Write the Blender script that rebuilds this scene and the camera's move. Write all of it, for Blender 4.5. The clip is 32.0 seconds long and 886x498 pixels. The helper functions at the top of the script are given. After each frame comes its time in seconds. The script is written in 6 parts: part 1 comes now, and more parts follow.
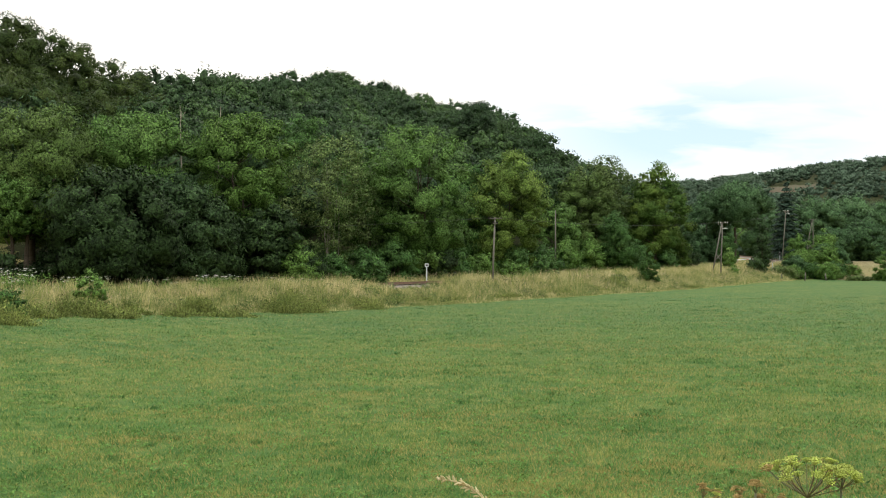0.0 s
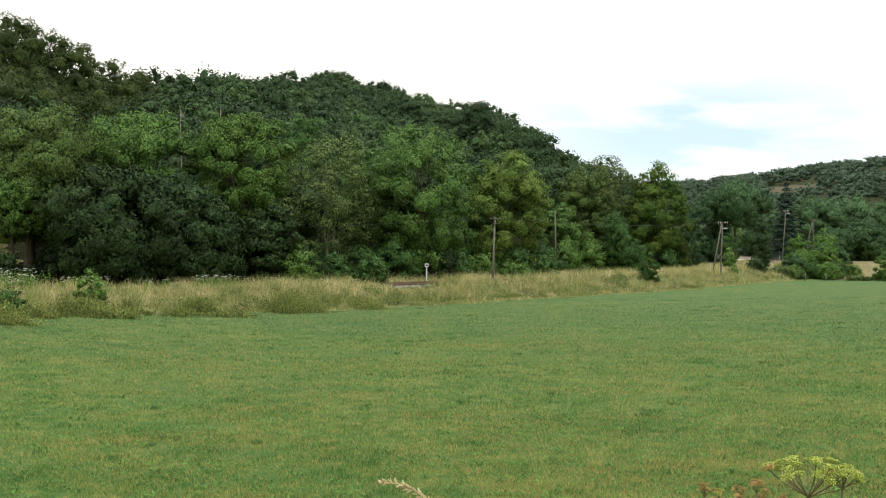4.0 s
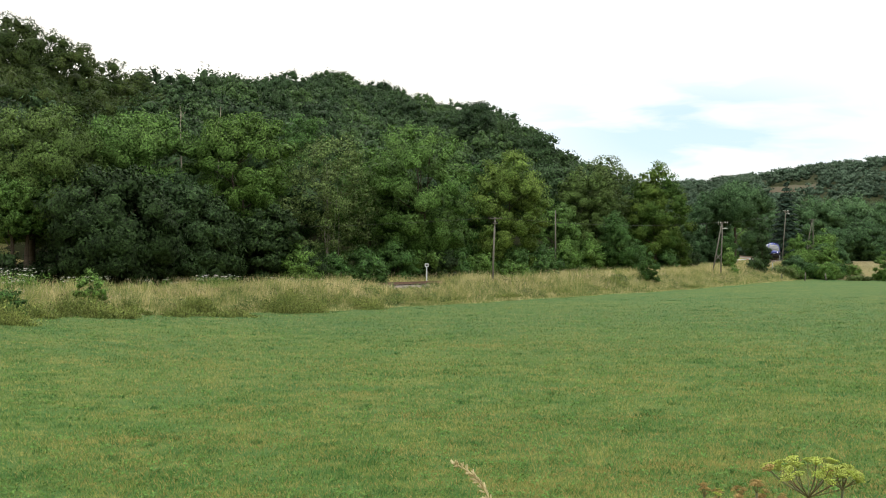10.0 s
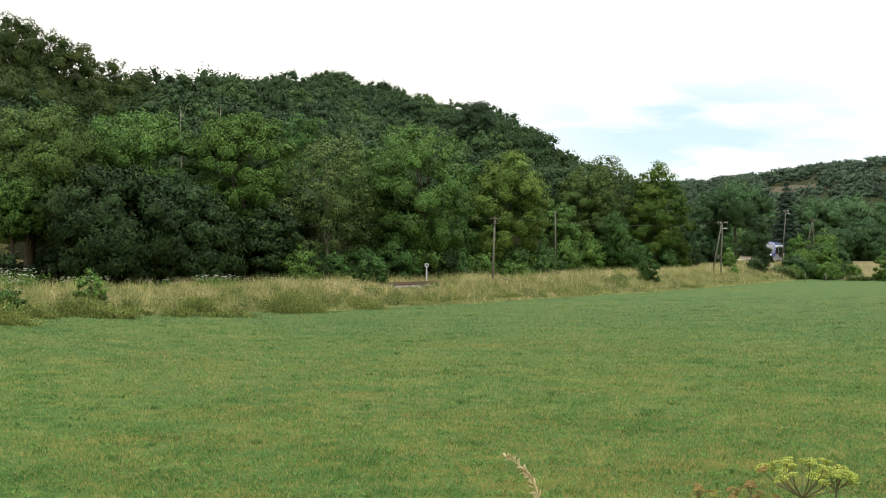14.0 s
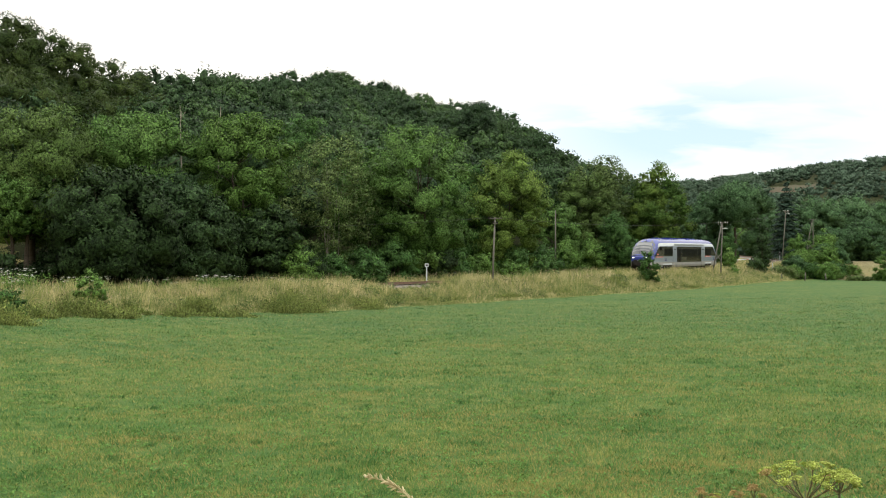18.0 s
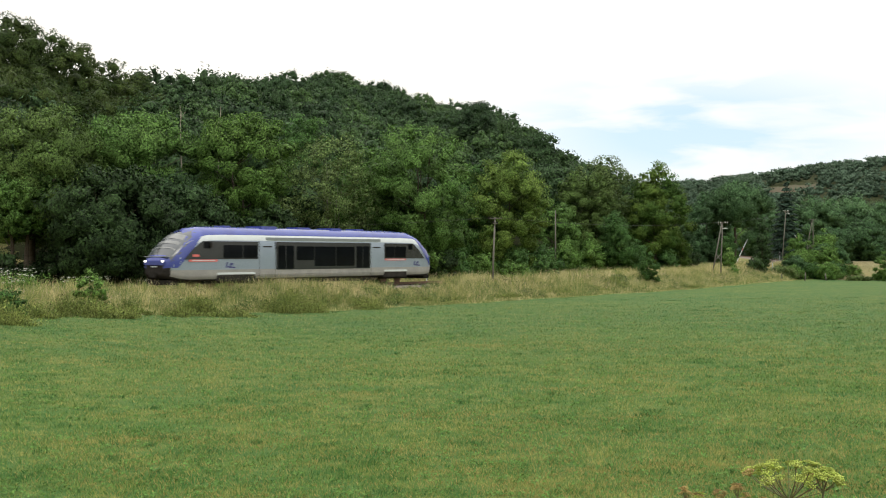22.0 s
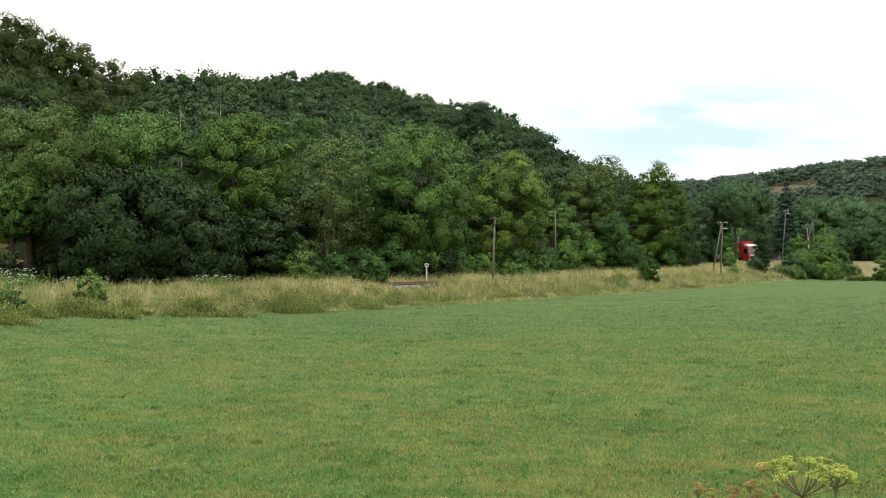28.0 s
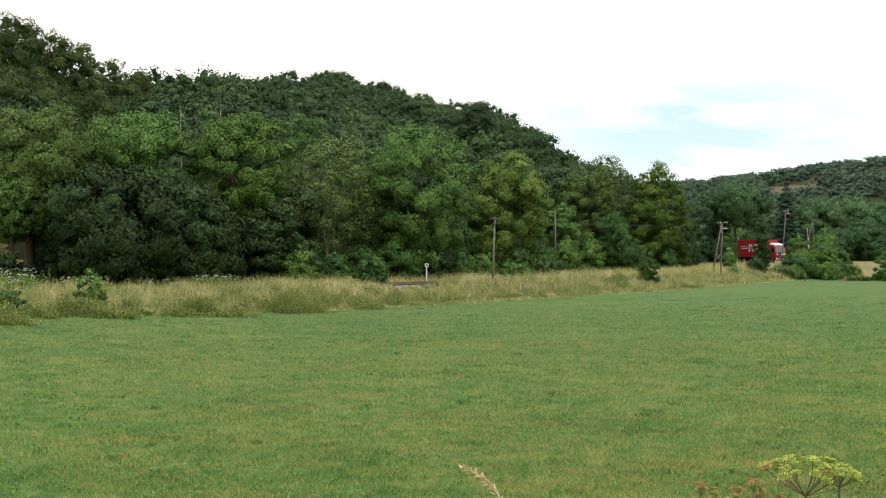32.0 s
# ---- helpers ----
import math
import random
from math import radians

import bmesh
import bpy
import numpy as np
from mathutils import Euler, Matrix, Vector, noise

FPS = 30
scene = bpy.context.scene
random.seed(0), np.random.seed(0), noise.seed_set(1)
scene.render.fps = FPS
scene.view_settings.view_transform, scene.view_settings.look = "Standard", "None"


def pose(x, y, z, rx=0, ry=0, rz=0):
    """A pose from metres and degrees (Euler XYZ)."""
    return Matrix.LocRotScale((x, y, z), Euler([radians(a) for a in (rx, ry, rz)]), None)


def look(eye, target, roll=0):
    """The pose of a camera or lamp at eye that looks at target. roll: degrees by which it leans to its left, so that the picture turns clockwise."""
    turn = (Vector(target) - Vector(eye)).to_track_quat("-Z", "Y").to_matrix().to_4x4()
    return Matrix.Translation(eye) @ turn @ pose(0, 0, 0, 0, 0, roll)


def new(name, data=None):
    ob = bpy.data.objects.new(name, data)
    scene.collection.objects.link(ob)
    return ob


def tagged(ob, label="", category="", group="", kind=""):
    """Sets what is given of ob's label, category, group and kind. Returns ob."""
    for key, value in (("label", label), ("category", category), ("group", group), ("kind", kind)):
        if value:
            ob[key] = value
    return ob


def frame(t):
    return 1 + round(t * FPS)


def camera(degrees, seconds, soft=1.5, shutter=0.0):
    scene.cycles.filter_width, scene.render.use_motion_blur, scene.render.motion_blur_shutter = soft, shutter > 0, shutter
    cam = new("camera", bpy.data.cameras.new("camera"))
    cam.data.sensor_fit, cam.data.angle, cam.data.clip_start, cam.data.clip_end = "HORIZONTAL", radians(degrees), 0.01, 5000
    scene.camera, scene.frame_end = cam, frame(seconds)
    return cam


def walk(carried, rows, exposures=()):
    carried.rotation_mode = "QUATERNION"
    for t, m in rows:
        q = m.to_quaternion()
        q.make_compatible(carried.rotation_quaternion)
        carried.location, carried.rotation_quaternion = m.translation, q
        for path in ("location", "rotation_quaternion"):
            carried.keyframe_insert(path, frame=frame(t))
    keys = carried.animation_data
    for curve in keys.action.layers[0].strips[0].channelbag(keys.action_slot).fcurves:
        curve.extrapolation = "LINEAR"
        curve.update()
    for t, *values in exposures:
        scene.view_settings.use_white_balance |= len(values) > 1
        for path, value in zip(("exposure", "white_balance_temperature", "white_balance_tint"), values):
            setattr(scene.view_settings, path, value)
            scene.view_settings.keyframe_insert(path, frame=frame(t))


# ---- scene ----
# The camera stands still on the bank of a lane, 2.1 m above the rails.
cam = camera(40.0, 32.0, soft=1.0, shutter=0.3)
EYE_Z = 2.1
walk(cam, [(0.0, pose(0, 0, EYE_Z, 90.285, 0, 0)), (32.0, pose(0, 0, EYE_Z, 90.285, 0, 0))],
     exposures=[(0.0, 0.0), (21.0, 0.0), (22.2, -0.08), (23.2, -0.08), (24.0, 0.0), (25.0, 0.08), (26.5, 0.05), (28.0, 0.03), (32.0, 0.03)])

# ---- sky and sun: bright overcast ----
SUN_EL, SUN_AZ = 64.0, 150.0
world = bpy.data.worlds.new("overcast_sky")
scene.world = world
world.use_nodes = True
wt = world.node_tree
wt.nodes.clear()


def link(tree, a, b):
    tree.links.new(a, b)


def node(tree, kind, **values):
    n = tree.nodes.new(kind)
    for key, value in values.items():
        n.inputs[key.replace("_", " ")].default_value = value
    return n


def ramp(tree, source, stops):
    n = tree.nodes.new("ShaderNodeValToRGB")
    els = n.color_ramp.elements
    while len(els) < len(stops):
        els.new(0.5)
    for e, (p, c) in zip(els, stops):
        e.position, e.color = p, (*c, 1)
    tree.links.new(source, n.inputs[0])
    return n.outputs[0]


def mix(tree, fac, a, b, mode="MIX"):
    n = tree.nodes.new("ShaderNodeMix")
    n.data_type, n.blend_type = "RGBA", mode
    for sock, v in ((n.inputs[0], fac), (n.inputs[6], a), (n.inputs[7], b)):
        if isinstance(v, (int, float)):
            sock.default_value = v
        elif isinstance(v, tuple):
            sock.default_value = (*v, 1)
        else:
            tree.links.new(v, sock)
    return n.outputs[2]


def maths(tree, op, a, b=0.0):
    n = tree.nodes.new("ShaderNodeMath")
    n.operation = op
    for sock, v in zip(n.inputs, (a, b)):
        if isinstance(v, (int, float)):
            sock.default_value = v
        else:
            tree.links.new(v, sock)
    return n.outputs[0]


sky = wt.nodes.new("ShaderNodeTexSky")
sky.sky_type, sky.sun_disc = "NISHITA", False
sky.sun_elevation, sky.sun_rotation = radians(SUN_EL), radians(SUN_AZ)
coord = wt.nodes.new("ShaderNodeTexCoord")
mapping = node(wt, "ShaderNodeMapping", Scale=(5.0, 5.0, 26.0), Location=(0.6, 0.35, 0.3))
link(wt, coord.outputs["Generated"], mapping.inputs[0])
cloud = node(wt, "ShaderNodeTexNoise", Scale=1.3, Detail=7.0, Roughness=0.5, Distortion=0.35)
link(wt, mapping.outputs[0], cloud.inputs["Vector"])
# thin cloud low over the valley, thick white cloud elsewhere
spot = node(wt, "ShaderNodeMapping", Location=(-0.20, -0.975, -0.098), Scale=(1.0, 1.0, 1.0))
link(wt, coord.outputs["Generated"], spot.inputs[0])
stretch = node(wt, "ShaderNodeVectorMath")
stretch.operation = "MULTIPLY"
stretch.inputs[1].default_value = (4.6, 3.0, 14.0)
link(wt, spot.outputs[0], stretch.inputs[0])
length = wt.nodes.new("ShaderNodeVectorMath")
length.operation = "LENGTH"
link(wt, stretch.outputs[0], length.inputs[0])
thin = ramp(wt, length.outputs["Value"], [(0.25, (1, 1, 1)), (1.0, (0, 0, 0))])
hole = ramp(wt, cloud.outputs["Fac"], [(0.36, (0, 0, 0)), (0.54, (1, 1, 1))])
gap = maths(wt, "MULTIPLY", maths(wt, "MULTIPLY", thin, hole), 0.95)
white = mix(wt, cloud.outputs["Fac"], (1.16, 1.13, 1.06), (1.36, 1.32, 1.24))
sep = wt.nodes.new("ShaderNodeSeparateXYZ")
link(wt, coord.outputs["Generated"], sep.inputs[0])
# an overcast sky is brightest overhead
rise = ramp(wt, sep.outputs["Z"], [(0.0, (0.93, 0.93, 0.93)), (0.22, (0.97, 0.97, 0.97)), (0.85, (1.0, 1.0, 1.0))])
zenith = maths(wt, "ADD", 1.0, maths(wt, "MULTIPLY", maths(wt, "MAXIMUM", maths(wt, "SUBTRACT", sep.outputs["Z"], 0.2), 0.0), 1.0))
white = mix(wt, 1.0, mix(wt, 1.0, white, rise, "MULTIPLY"), zenith, "MULTIPLY")
blue = mix(wt, 1.0, sky.outputs[0], (0.30, 0.30, 0.30), "MULTIPLY")
blue = mix(wt, 0.75, blue, (0.58, 0.75, 0.88))
back = wt.nodes.new("ShaderNodeBackground")
link(wt, mix(wt, gap, white, blue), back.inputs[0])
back.inputs[1].default_value = 1.0
wout = wt.nodes.new("ShaderNodeOutputWorld")
link(wt, back.outputs[0], wout.inputs[0])

sun_data = bpy.data.lights.new("sun", "SUN")
sun_data.energy, sun_data.angle, sun_data.color = 1.35, radians(28), (1.0, 0.96, 0.9)
sun = new("sun", sun_data)
el, az = radians(SUN_EL), radians(SUN_AZ)
sun.matrix_world = look((math.sin(az) * math.cos(el) * 60, math.cos(az) * math.cos(el) * 60, math.sin(el) * 60), (0, 0, 0))

# ---- materials ----


def material(name, rough=0.8, metal=0.0):
    m = bpy.data.materials.new(name)
    m.use_nodes = True
    t = m.node_tree
    bsdf = t.nodes["Principled BSDF"]
    bsdf.inputs["Roughness"].default_value = rough
    bsdf.inputs["Metallic"].default_value = metal
    if rough > 0.75:
        bsdf.inputs["Specular IOR Level"].default_value = 0.04
    return m, t, bsdf


def place_noise(t, scale, detail=4.0, rough=0.55, world_space=True, stretch=(1, 1, 1)):
    if world_space:
        g = t.nodes.new("ShaderNodeNewGeometry").outputs["Position"]
    else:
        g = t.nodes.new("ShaderNodeTexCoord").outputs["Object"]
    mp = node(t, "ShaderNodeMapping", Scale=stretch)
    link(t, g, mp.inputs[0])
    n = node(t, "ShaderNodeTexNoise", Scale=scale, Detail=detail, Roughness=rough)
    link(t, mp.outputs[0], n.inputs["Vector"])
    return n.outputs["Fac"]


def bump(t, bsdf, height, strength=0.4, distance=0.02):
    b = node(t, "ShaderNodeBump", Strength=strength, Distance=distance)
    link(t, height, b.inputs["Height"])
    link(t, b.outputs[0], bsdf.inputs["Normal"])


def plain(name, a, b, scale=8.0, rough=0.6, metal=0.0, relief=0.15, fine=60.0, world_space=False):
    """Two tones at two scales with a fine relief."""
    m, t, bsdf = material(name, rough, metal)
    big = ramp(t, place_noise(t, scale, 5, 0.6, world_space), [(0.35, (0, 0, 0)), (0.68, (1, 1, 1))])
    small = place_noise(t, fine, 3, 0.6, world_space)
    c = mix(t, big, a, b)
    c = mix(t, 0.25, c, ramp(t, small, [(0.3, tuple(v * 0.6 for v in a)), (0.7, tuple(min(1, v * 1.3) for v in b))]))
    link(t, c, bsdf.inputs["Base Color"])
    if relief:
        bump(t, bsdf, small, relief, 0.01)
    return m


def foliage(name, dark, light, through_light=0.3, patch=0.35, tint=None, patch_scale=0.5, spread=0.42, grain=6.5, mottle=1.0):
    """Leaves: tone by leaf, by clump and by plant; some light passes through."""
    m, t, bsdf = material(name, 0.55)
    isl = t.nodes.new("ShaderNodeNewGeometry").outputs["Random Per Island"]
    ob = t.nodes.new("ShaderNodeObjectInfo").outputs["Random"]
    lo = tuple(d + (l - d) * (1 - spread) * 0.5 for d, l in zip(dark, light))
    hi = tuple(l - (l - d) * (1 - spread) * 0.5 for d, l in zip(dark, light))
    c = mix(t, isl, lo, hi)
    spots = ramp(t, place_noise(t, patch_scale, 3, 0.6), [(0.38, (0, 0, 0)), (0.66, (1, 1, 1))])
    c = mix(t, maths(t, "MULTIPLY", spots, patch), c, tint or tuple(v * 1.5 for v in light))
    c = mix(t, maths(t, "MULTIPLY", ob, 0.35), c, tuple(v * 0.75 for v in dark))
    # leaf-scale noise; its dark end paints shaded gaps between leaves into the colour
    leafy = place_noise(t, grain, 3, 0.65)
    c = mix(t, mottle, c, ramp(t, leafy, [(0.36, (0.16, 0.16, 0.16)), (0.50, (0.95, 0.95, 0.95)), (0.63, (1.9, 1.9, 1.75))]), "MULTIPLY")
    link(t, c, bsdf.inputs["Base Color"])
    bsdf.inputs["Specular IOR Level"].default_value = 0.08
    bump(t, bsdf, leafy, 0.9, 0.8 / grain)
    tr = t.nodes.new("ShaderNodeBsdfTranslucent")
    link(t, c, tr.inputs[0])
    mx = t.nodes.new("ShaderNodeMixShader")
    mx.inputs[0].default_value = through_light
    link(t, bsdf.outputs[0], mx.inputs[1])
    link(t, tr.outputs[0], mx.inputs[2])
    link(t, mx.outputs[0], t.nodes["Material Output"].inputs[0])
    return m


def glow(name, colour, strength):
    m, t, bsdf = material(name, 0.3)
    bsdf.inputs["Base Color"].default_value = (*colour, 1)
    bsdf.inputs["Emission Color"].default_value = (*colour, 1)
    bsdf.inputs["Emission Strength"].default_value = strength
    return m


def lane_end(t):
    """The meadow is multiplied lighter and yellower towards the lane."""
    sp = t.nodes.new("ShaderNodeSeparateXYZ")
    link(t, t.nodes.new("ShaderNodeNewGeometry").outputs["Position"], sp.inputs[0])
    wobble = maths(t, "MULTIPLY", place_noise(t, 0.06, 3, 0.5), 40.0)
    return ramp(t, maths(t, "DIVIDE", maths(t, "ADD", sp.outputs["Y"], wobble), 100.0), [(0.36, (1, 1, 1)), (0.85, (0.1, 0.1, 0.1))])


def field_ground():
    m, t, bsdf = material("meadow_ground", 0.9)
    big = place_noise(t, 0.10, 5, 0.6)
    mid = place_noise(t, 0.55, 5, 0.65, stretch=(0.6, 1.0, 1.0))
    small = place_noise(t, 5.0, 5, 0.7)
    fine = place_noise(t, 26.0, 6, 0.75)
    c = mix(t, ramp(t, big, [(0.38, (0, 0, 0)), (0.62, (1, 1, 1))]), (0.040, 0.099, 0.040), (0.060, 0.116, 0.042))
    wide = place_noise(t, 0.035, 3, 0.5)
    c = mix(t, ramp(t, wide, [(0.40, (0.55, 0.55, 0.55)), (0.60, (0, 0, 0))]), c, (0.042, 0.112, 0.049))
    c = mix(t, ramp(t, mid, [(0.47, (0, 0, 0)), (0.68, (0.7, 0.7, 0.7))]), c, (0.148, 0.159, 0.059))
    clumps = place_noise(t, 2.1, 3, 0.6)
    c = mix(t, ramp(t, clumps, [(0.54, (0, 0, 0)), (0.70, (0.6, 0.6, 0.6))]), c, (0.170, 0.175, 0.070))
    c = mix(t, ramp(t, clumps, [(0.30, (0.7, 0.7, 0.7)), (0.46, (0, 0, 0))]), c, (0.028, 0.083, 0.025))
    c = mix(t, ramp(t, small, [(0.34, (0.4, 0.4, 0.4)), (0.52, (0, 0, 0))]), c, (0.032, 0.085, 0.021))
    c = mix(t, ramp(t, fine, [(0.48, (0.0, 0.0, 0.0)), (0.66, (0.8, 0.8, 0.8))]), c, (0.175, 0.201, 0.058))
    c = mix(t, ramp(t, fine, [(0.34, (0.45, 0.45, 0.45)), (0.46, (0.0, 0.0, 0.0))]), c, (0.023, 0.061, 0.015))
    c = mix(t, lane_end(t), c, (1.15, 1.15, 0.90), "MULTIPLY")
    link(t, c, bsdf.inputs["Base Color"])
    bump(t, bsdf, fine, 0.7, 0.05)
    return m


def verge_ground():
    m, t, bsdf = material("verge_ground", 0.95)
    mid = place_noise(t, 0.35, 5, 0.6)
    small = place_noise(t, 6.0, 5, 0.7)
    c = mix(t, ramp(t, mid, [(0.4, (0, 0, 0)), (0.62, (1, 1, 1))]), (0.33, 0.28, 0.13), (0.15, 0.185, 0.06))
    c = mix(t, ramp(t, small, [(0.35, (0.7, 0.7, 0.7)), (0.6, (0, 0, 0))]), c, (0.05, 0.055, 0.022))
    link(t, c, bsdf.inputs["Base Color"])
    bump(t, bsdf, small, 0.8, 0.08)
    return m


M_FIELD = field_ground()
M_VERGE = verge_ground()
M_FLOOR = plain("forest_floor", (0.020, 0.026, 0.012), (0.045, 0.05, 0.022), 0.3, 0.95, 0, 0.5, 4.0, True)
M_DRY = plain("dry_pasture", (0.101, 0.081, 0.057), (0.074, 0.079, 0.052), 0.02, 0.95, 0, 0.3, 0.6, True)
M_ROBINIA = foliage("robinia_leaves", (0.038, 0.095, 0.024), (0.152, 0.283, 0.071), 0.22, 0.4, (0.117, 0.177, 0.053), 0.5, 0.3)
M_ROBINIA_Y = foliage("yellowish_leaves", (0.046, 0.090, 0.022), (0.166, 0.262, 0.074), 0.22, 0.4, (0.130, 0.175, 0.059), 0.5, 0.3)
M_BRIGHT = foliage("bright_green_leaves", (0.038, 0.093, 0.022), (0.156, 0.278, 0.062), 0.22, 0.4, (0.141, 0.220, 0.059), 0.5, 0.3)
# dark species; for undergrowth the shade below the crowns is in this colour
M_DARKLEAF_SHADE = foliage("dark_leaves_with_shade", (0.010, 0.022, 0.009), (0.045, 0.085, 0.029), 0.12, 0.25, None, 0.5, 0.9)
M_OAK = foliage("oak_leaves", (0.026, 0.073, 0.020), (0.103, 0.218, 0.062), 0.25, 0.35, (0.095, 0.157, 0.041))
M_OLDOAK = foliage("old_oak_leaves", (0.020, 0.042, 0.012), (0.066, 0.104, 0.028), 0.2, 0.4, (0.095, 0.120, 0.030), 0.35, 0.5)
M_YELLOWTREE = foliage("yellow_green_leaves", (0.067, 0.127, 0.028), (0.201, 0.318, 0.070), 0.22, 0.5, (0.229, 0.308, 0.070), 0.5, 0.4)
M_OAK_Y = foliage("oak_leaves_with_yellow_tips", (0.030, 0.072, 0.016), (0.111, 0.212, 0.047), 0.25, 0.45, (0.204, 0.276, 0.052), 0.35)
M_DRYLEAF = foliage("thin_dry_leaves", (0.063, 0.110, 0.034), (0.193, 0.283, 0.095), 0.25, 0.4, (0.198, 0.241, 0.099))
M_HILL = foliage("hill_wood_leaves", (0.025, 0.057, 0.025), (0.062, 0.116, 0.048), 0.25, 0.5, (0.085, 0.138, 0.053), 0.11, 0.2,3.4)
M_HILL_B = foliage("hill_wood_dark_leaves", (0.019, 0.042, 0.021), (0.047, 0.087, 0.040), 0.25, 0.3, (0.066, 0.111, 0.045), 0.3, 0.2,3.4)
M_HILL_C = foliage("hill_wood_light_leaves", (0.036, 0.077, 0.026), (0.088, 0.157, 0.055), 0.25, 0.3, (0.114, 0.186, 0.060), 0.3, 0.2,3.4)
# paler, bluer than real leaves: the haze of distance is put into them
M_FAR = foliage("far_wood_hazed_leaves", (0.048, 0.088, 0.060), (0.095, 0.153, 0.096), 0.15, 0.5, (0.077, 0.115, 0.066), 0.03, 0.5, 0.5, 0.35)
# the blue cast in this leaf colour paints haze over the valley trees
M_VALLEY = foliage("valley_hazed_leaves", (0.032, 0.083, 0.036), (0.110, 0.210, 0.088), 0.22, 0.4, (0.108, 0.173, 0.076), 0.5, 0.42, 3.4)
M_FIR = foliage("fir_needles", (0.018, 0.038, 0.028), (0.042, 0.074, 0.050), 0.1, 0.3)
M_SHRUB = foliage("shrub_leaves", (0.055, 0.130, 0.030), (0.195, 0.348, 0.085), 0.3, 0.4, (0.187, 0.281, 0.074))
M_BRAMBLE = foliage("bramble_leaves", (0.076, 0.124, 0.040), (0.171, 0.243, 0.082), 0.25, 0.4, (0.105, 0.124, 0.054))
M_WEED = foliage("tall_weeds", (0.100, 0.150, 0.042), (0.275, 0.340, 0.105), 0.35, 0.5, (0.332, 0.332, 0.113), 2.0, 0.6, 9.0)
M_BARK = plain("bark", (0.052, 0.041, 0.030), (0.112, 0.095, 0.076), 3.0, 0.9, 0, 0.6, 22.0)
M_PALEBARK = plain("pale_bark", (0.17, 0.155, 0.125), (0.30, 0.28, 0.23), 3.0, 0.9, 0, 0.5, 22.0)


def grass_blades(name, stops, patch_scale, through_light=0.3, leaf_share=0.45, patch_share=1.1, meadow=False):
    m, t, bsdf = material(name, 0.7)
    isl = t.nodes.new("ShaderNodeNewGeometry").outputs["Random Per Island"]
    patch = place_noise(t, patch_scale, 4, 0.6)
    pick = maths(t, "ADD", maths(t, "MULTIPLY", isl, leaf_share), maths(t, "MULTIPLY", patch, patch_share))
    if meadow:
        clumps = maths(t, "SUBTRACT", place_noise(t, 2.1, 3, 0.6), 0.5)
        wide = maths(t, "SUBTRACT", place_noise(t, 0.16, 3, 0.6), 0.5)
        pick = maths(t, "ADD", pick, maths(t, "ADD", maths(t, "MULTIPLY", clumps, 1.3), maths(t, "MULTIPLY", wide, 0.6)))
    pick = maths(t, "SUBTRACT", pick, (leaf_share + patch_share) * 0.5 - 0.5)
    c = ramp(t, pick, stops)
    if meadow:
        c = mix(t, lane_end(t), c, (1.16, 1.16, 0.88), "MULTIPLY")
    link(t, c, bsdf.inputs["Base Color"])
    bsdf.inputs["Specular IOR Level"].default_value = 0.06
    tr = t.nodes.new("ShaderNodeBsdfTranslucent")
    link(t, c, tr.inputs[0])
    mx = t.nodes.new("ShaderNodeMixShader")
    mx.inputs[0].default_value = through_light
    link(t, bsdf.outputs[0], mx.inputs[1])
    link(t, tr.outputs[0], mx.inputs[2])
    link(t, mx.outputs[0], t.nodes["Material Output"].inputs[0])
    return m


M_FIELDGRASS = grass_blades("meadow_blades", [(0.02, (0.036, 0.100, 0.036)), (0.28, (0.066, 0.155, 0.051)), (0.48, (0.106, 0.195, 0.061)), (0.66, (0.167, 0.217, 0.076)), (0.92, (0.318, 0.302, 0.133))], 0.5, 0.4, 0.85, 1.1, True)
M_TALLGRASS = grass_blades("tall_dry_grass", [(0.18, (0.126, 0.198, 0.055)), (0.42, (0.282, 0.319, 0.110)), (0.58, (0.457, 0.431, 0.190)), (0.78, (0.707, 0.582, 0.326)), (0.95, (0.850, 0.738, 0.471))], 0.6, 0.40, 0.75, 1.8)
M_FOOTGRASS = grass_blades("green_bank_grass", [(0.15, (0.085, 0.165, 0.050)), (0.40, (0.179, 0.257, 0.086)), (0.62, (0.335, 0.372, 0.149)), (0.85, (0.613, 0.558, 0.287))], 0.8, 0.40, 0.7, 1.6)
M_STUBBLE = grass_blades("dry_stubble", [(0.05, (0.200, 0.202, 0.067)), (0.5, (0.341, 0.274, 0.101)), (0.95, (0.494, 0.370, 0.157))], 1.5)
M_TUFT = grass_blades("dark_tuft_blades", [(0.05, (0.036, 0.095, 0.030)), (0.5, (0.066, 0.145, 0.044)), (0.95, (0.105, 0.195, 0.056))], 0.8)
M_ROSETTE = foliage("meadow_herb_leaves", (0.055, 0.130, 0.030), (0.150, 0.270, 0.070), 0.3, 0.3, None, 0.5, 0.42, 12.0, 0.4)
M_STRAW = grass_blades("straw", [(0.05, (0.253, 0.237, 0.133)), (0.5, (0.403, 0.366, 0.230)), (0.95, (0.499, 0.456, 0.326))], 0.2)
M_SEED = grass_blades("ripe_seed_straw", [(0.05, (0.42, 0.37, 0.21)), (0.5, (0.56, 0.49, 0.30)), (0.95, (0.66, 0.59, 0.40))], 0.2)
M_WHITEFLOWER = plain("white_umbels", (0.70, 0.72, 0.62), (0.82, 0.82, 0.76), 4.0, 0.8, 0, 0)

# ---- shape helpers ----


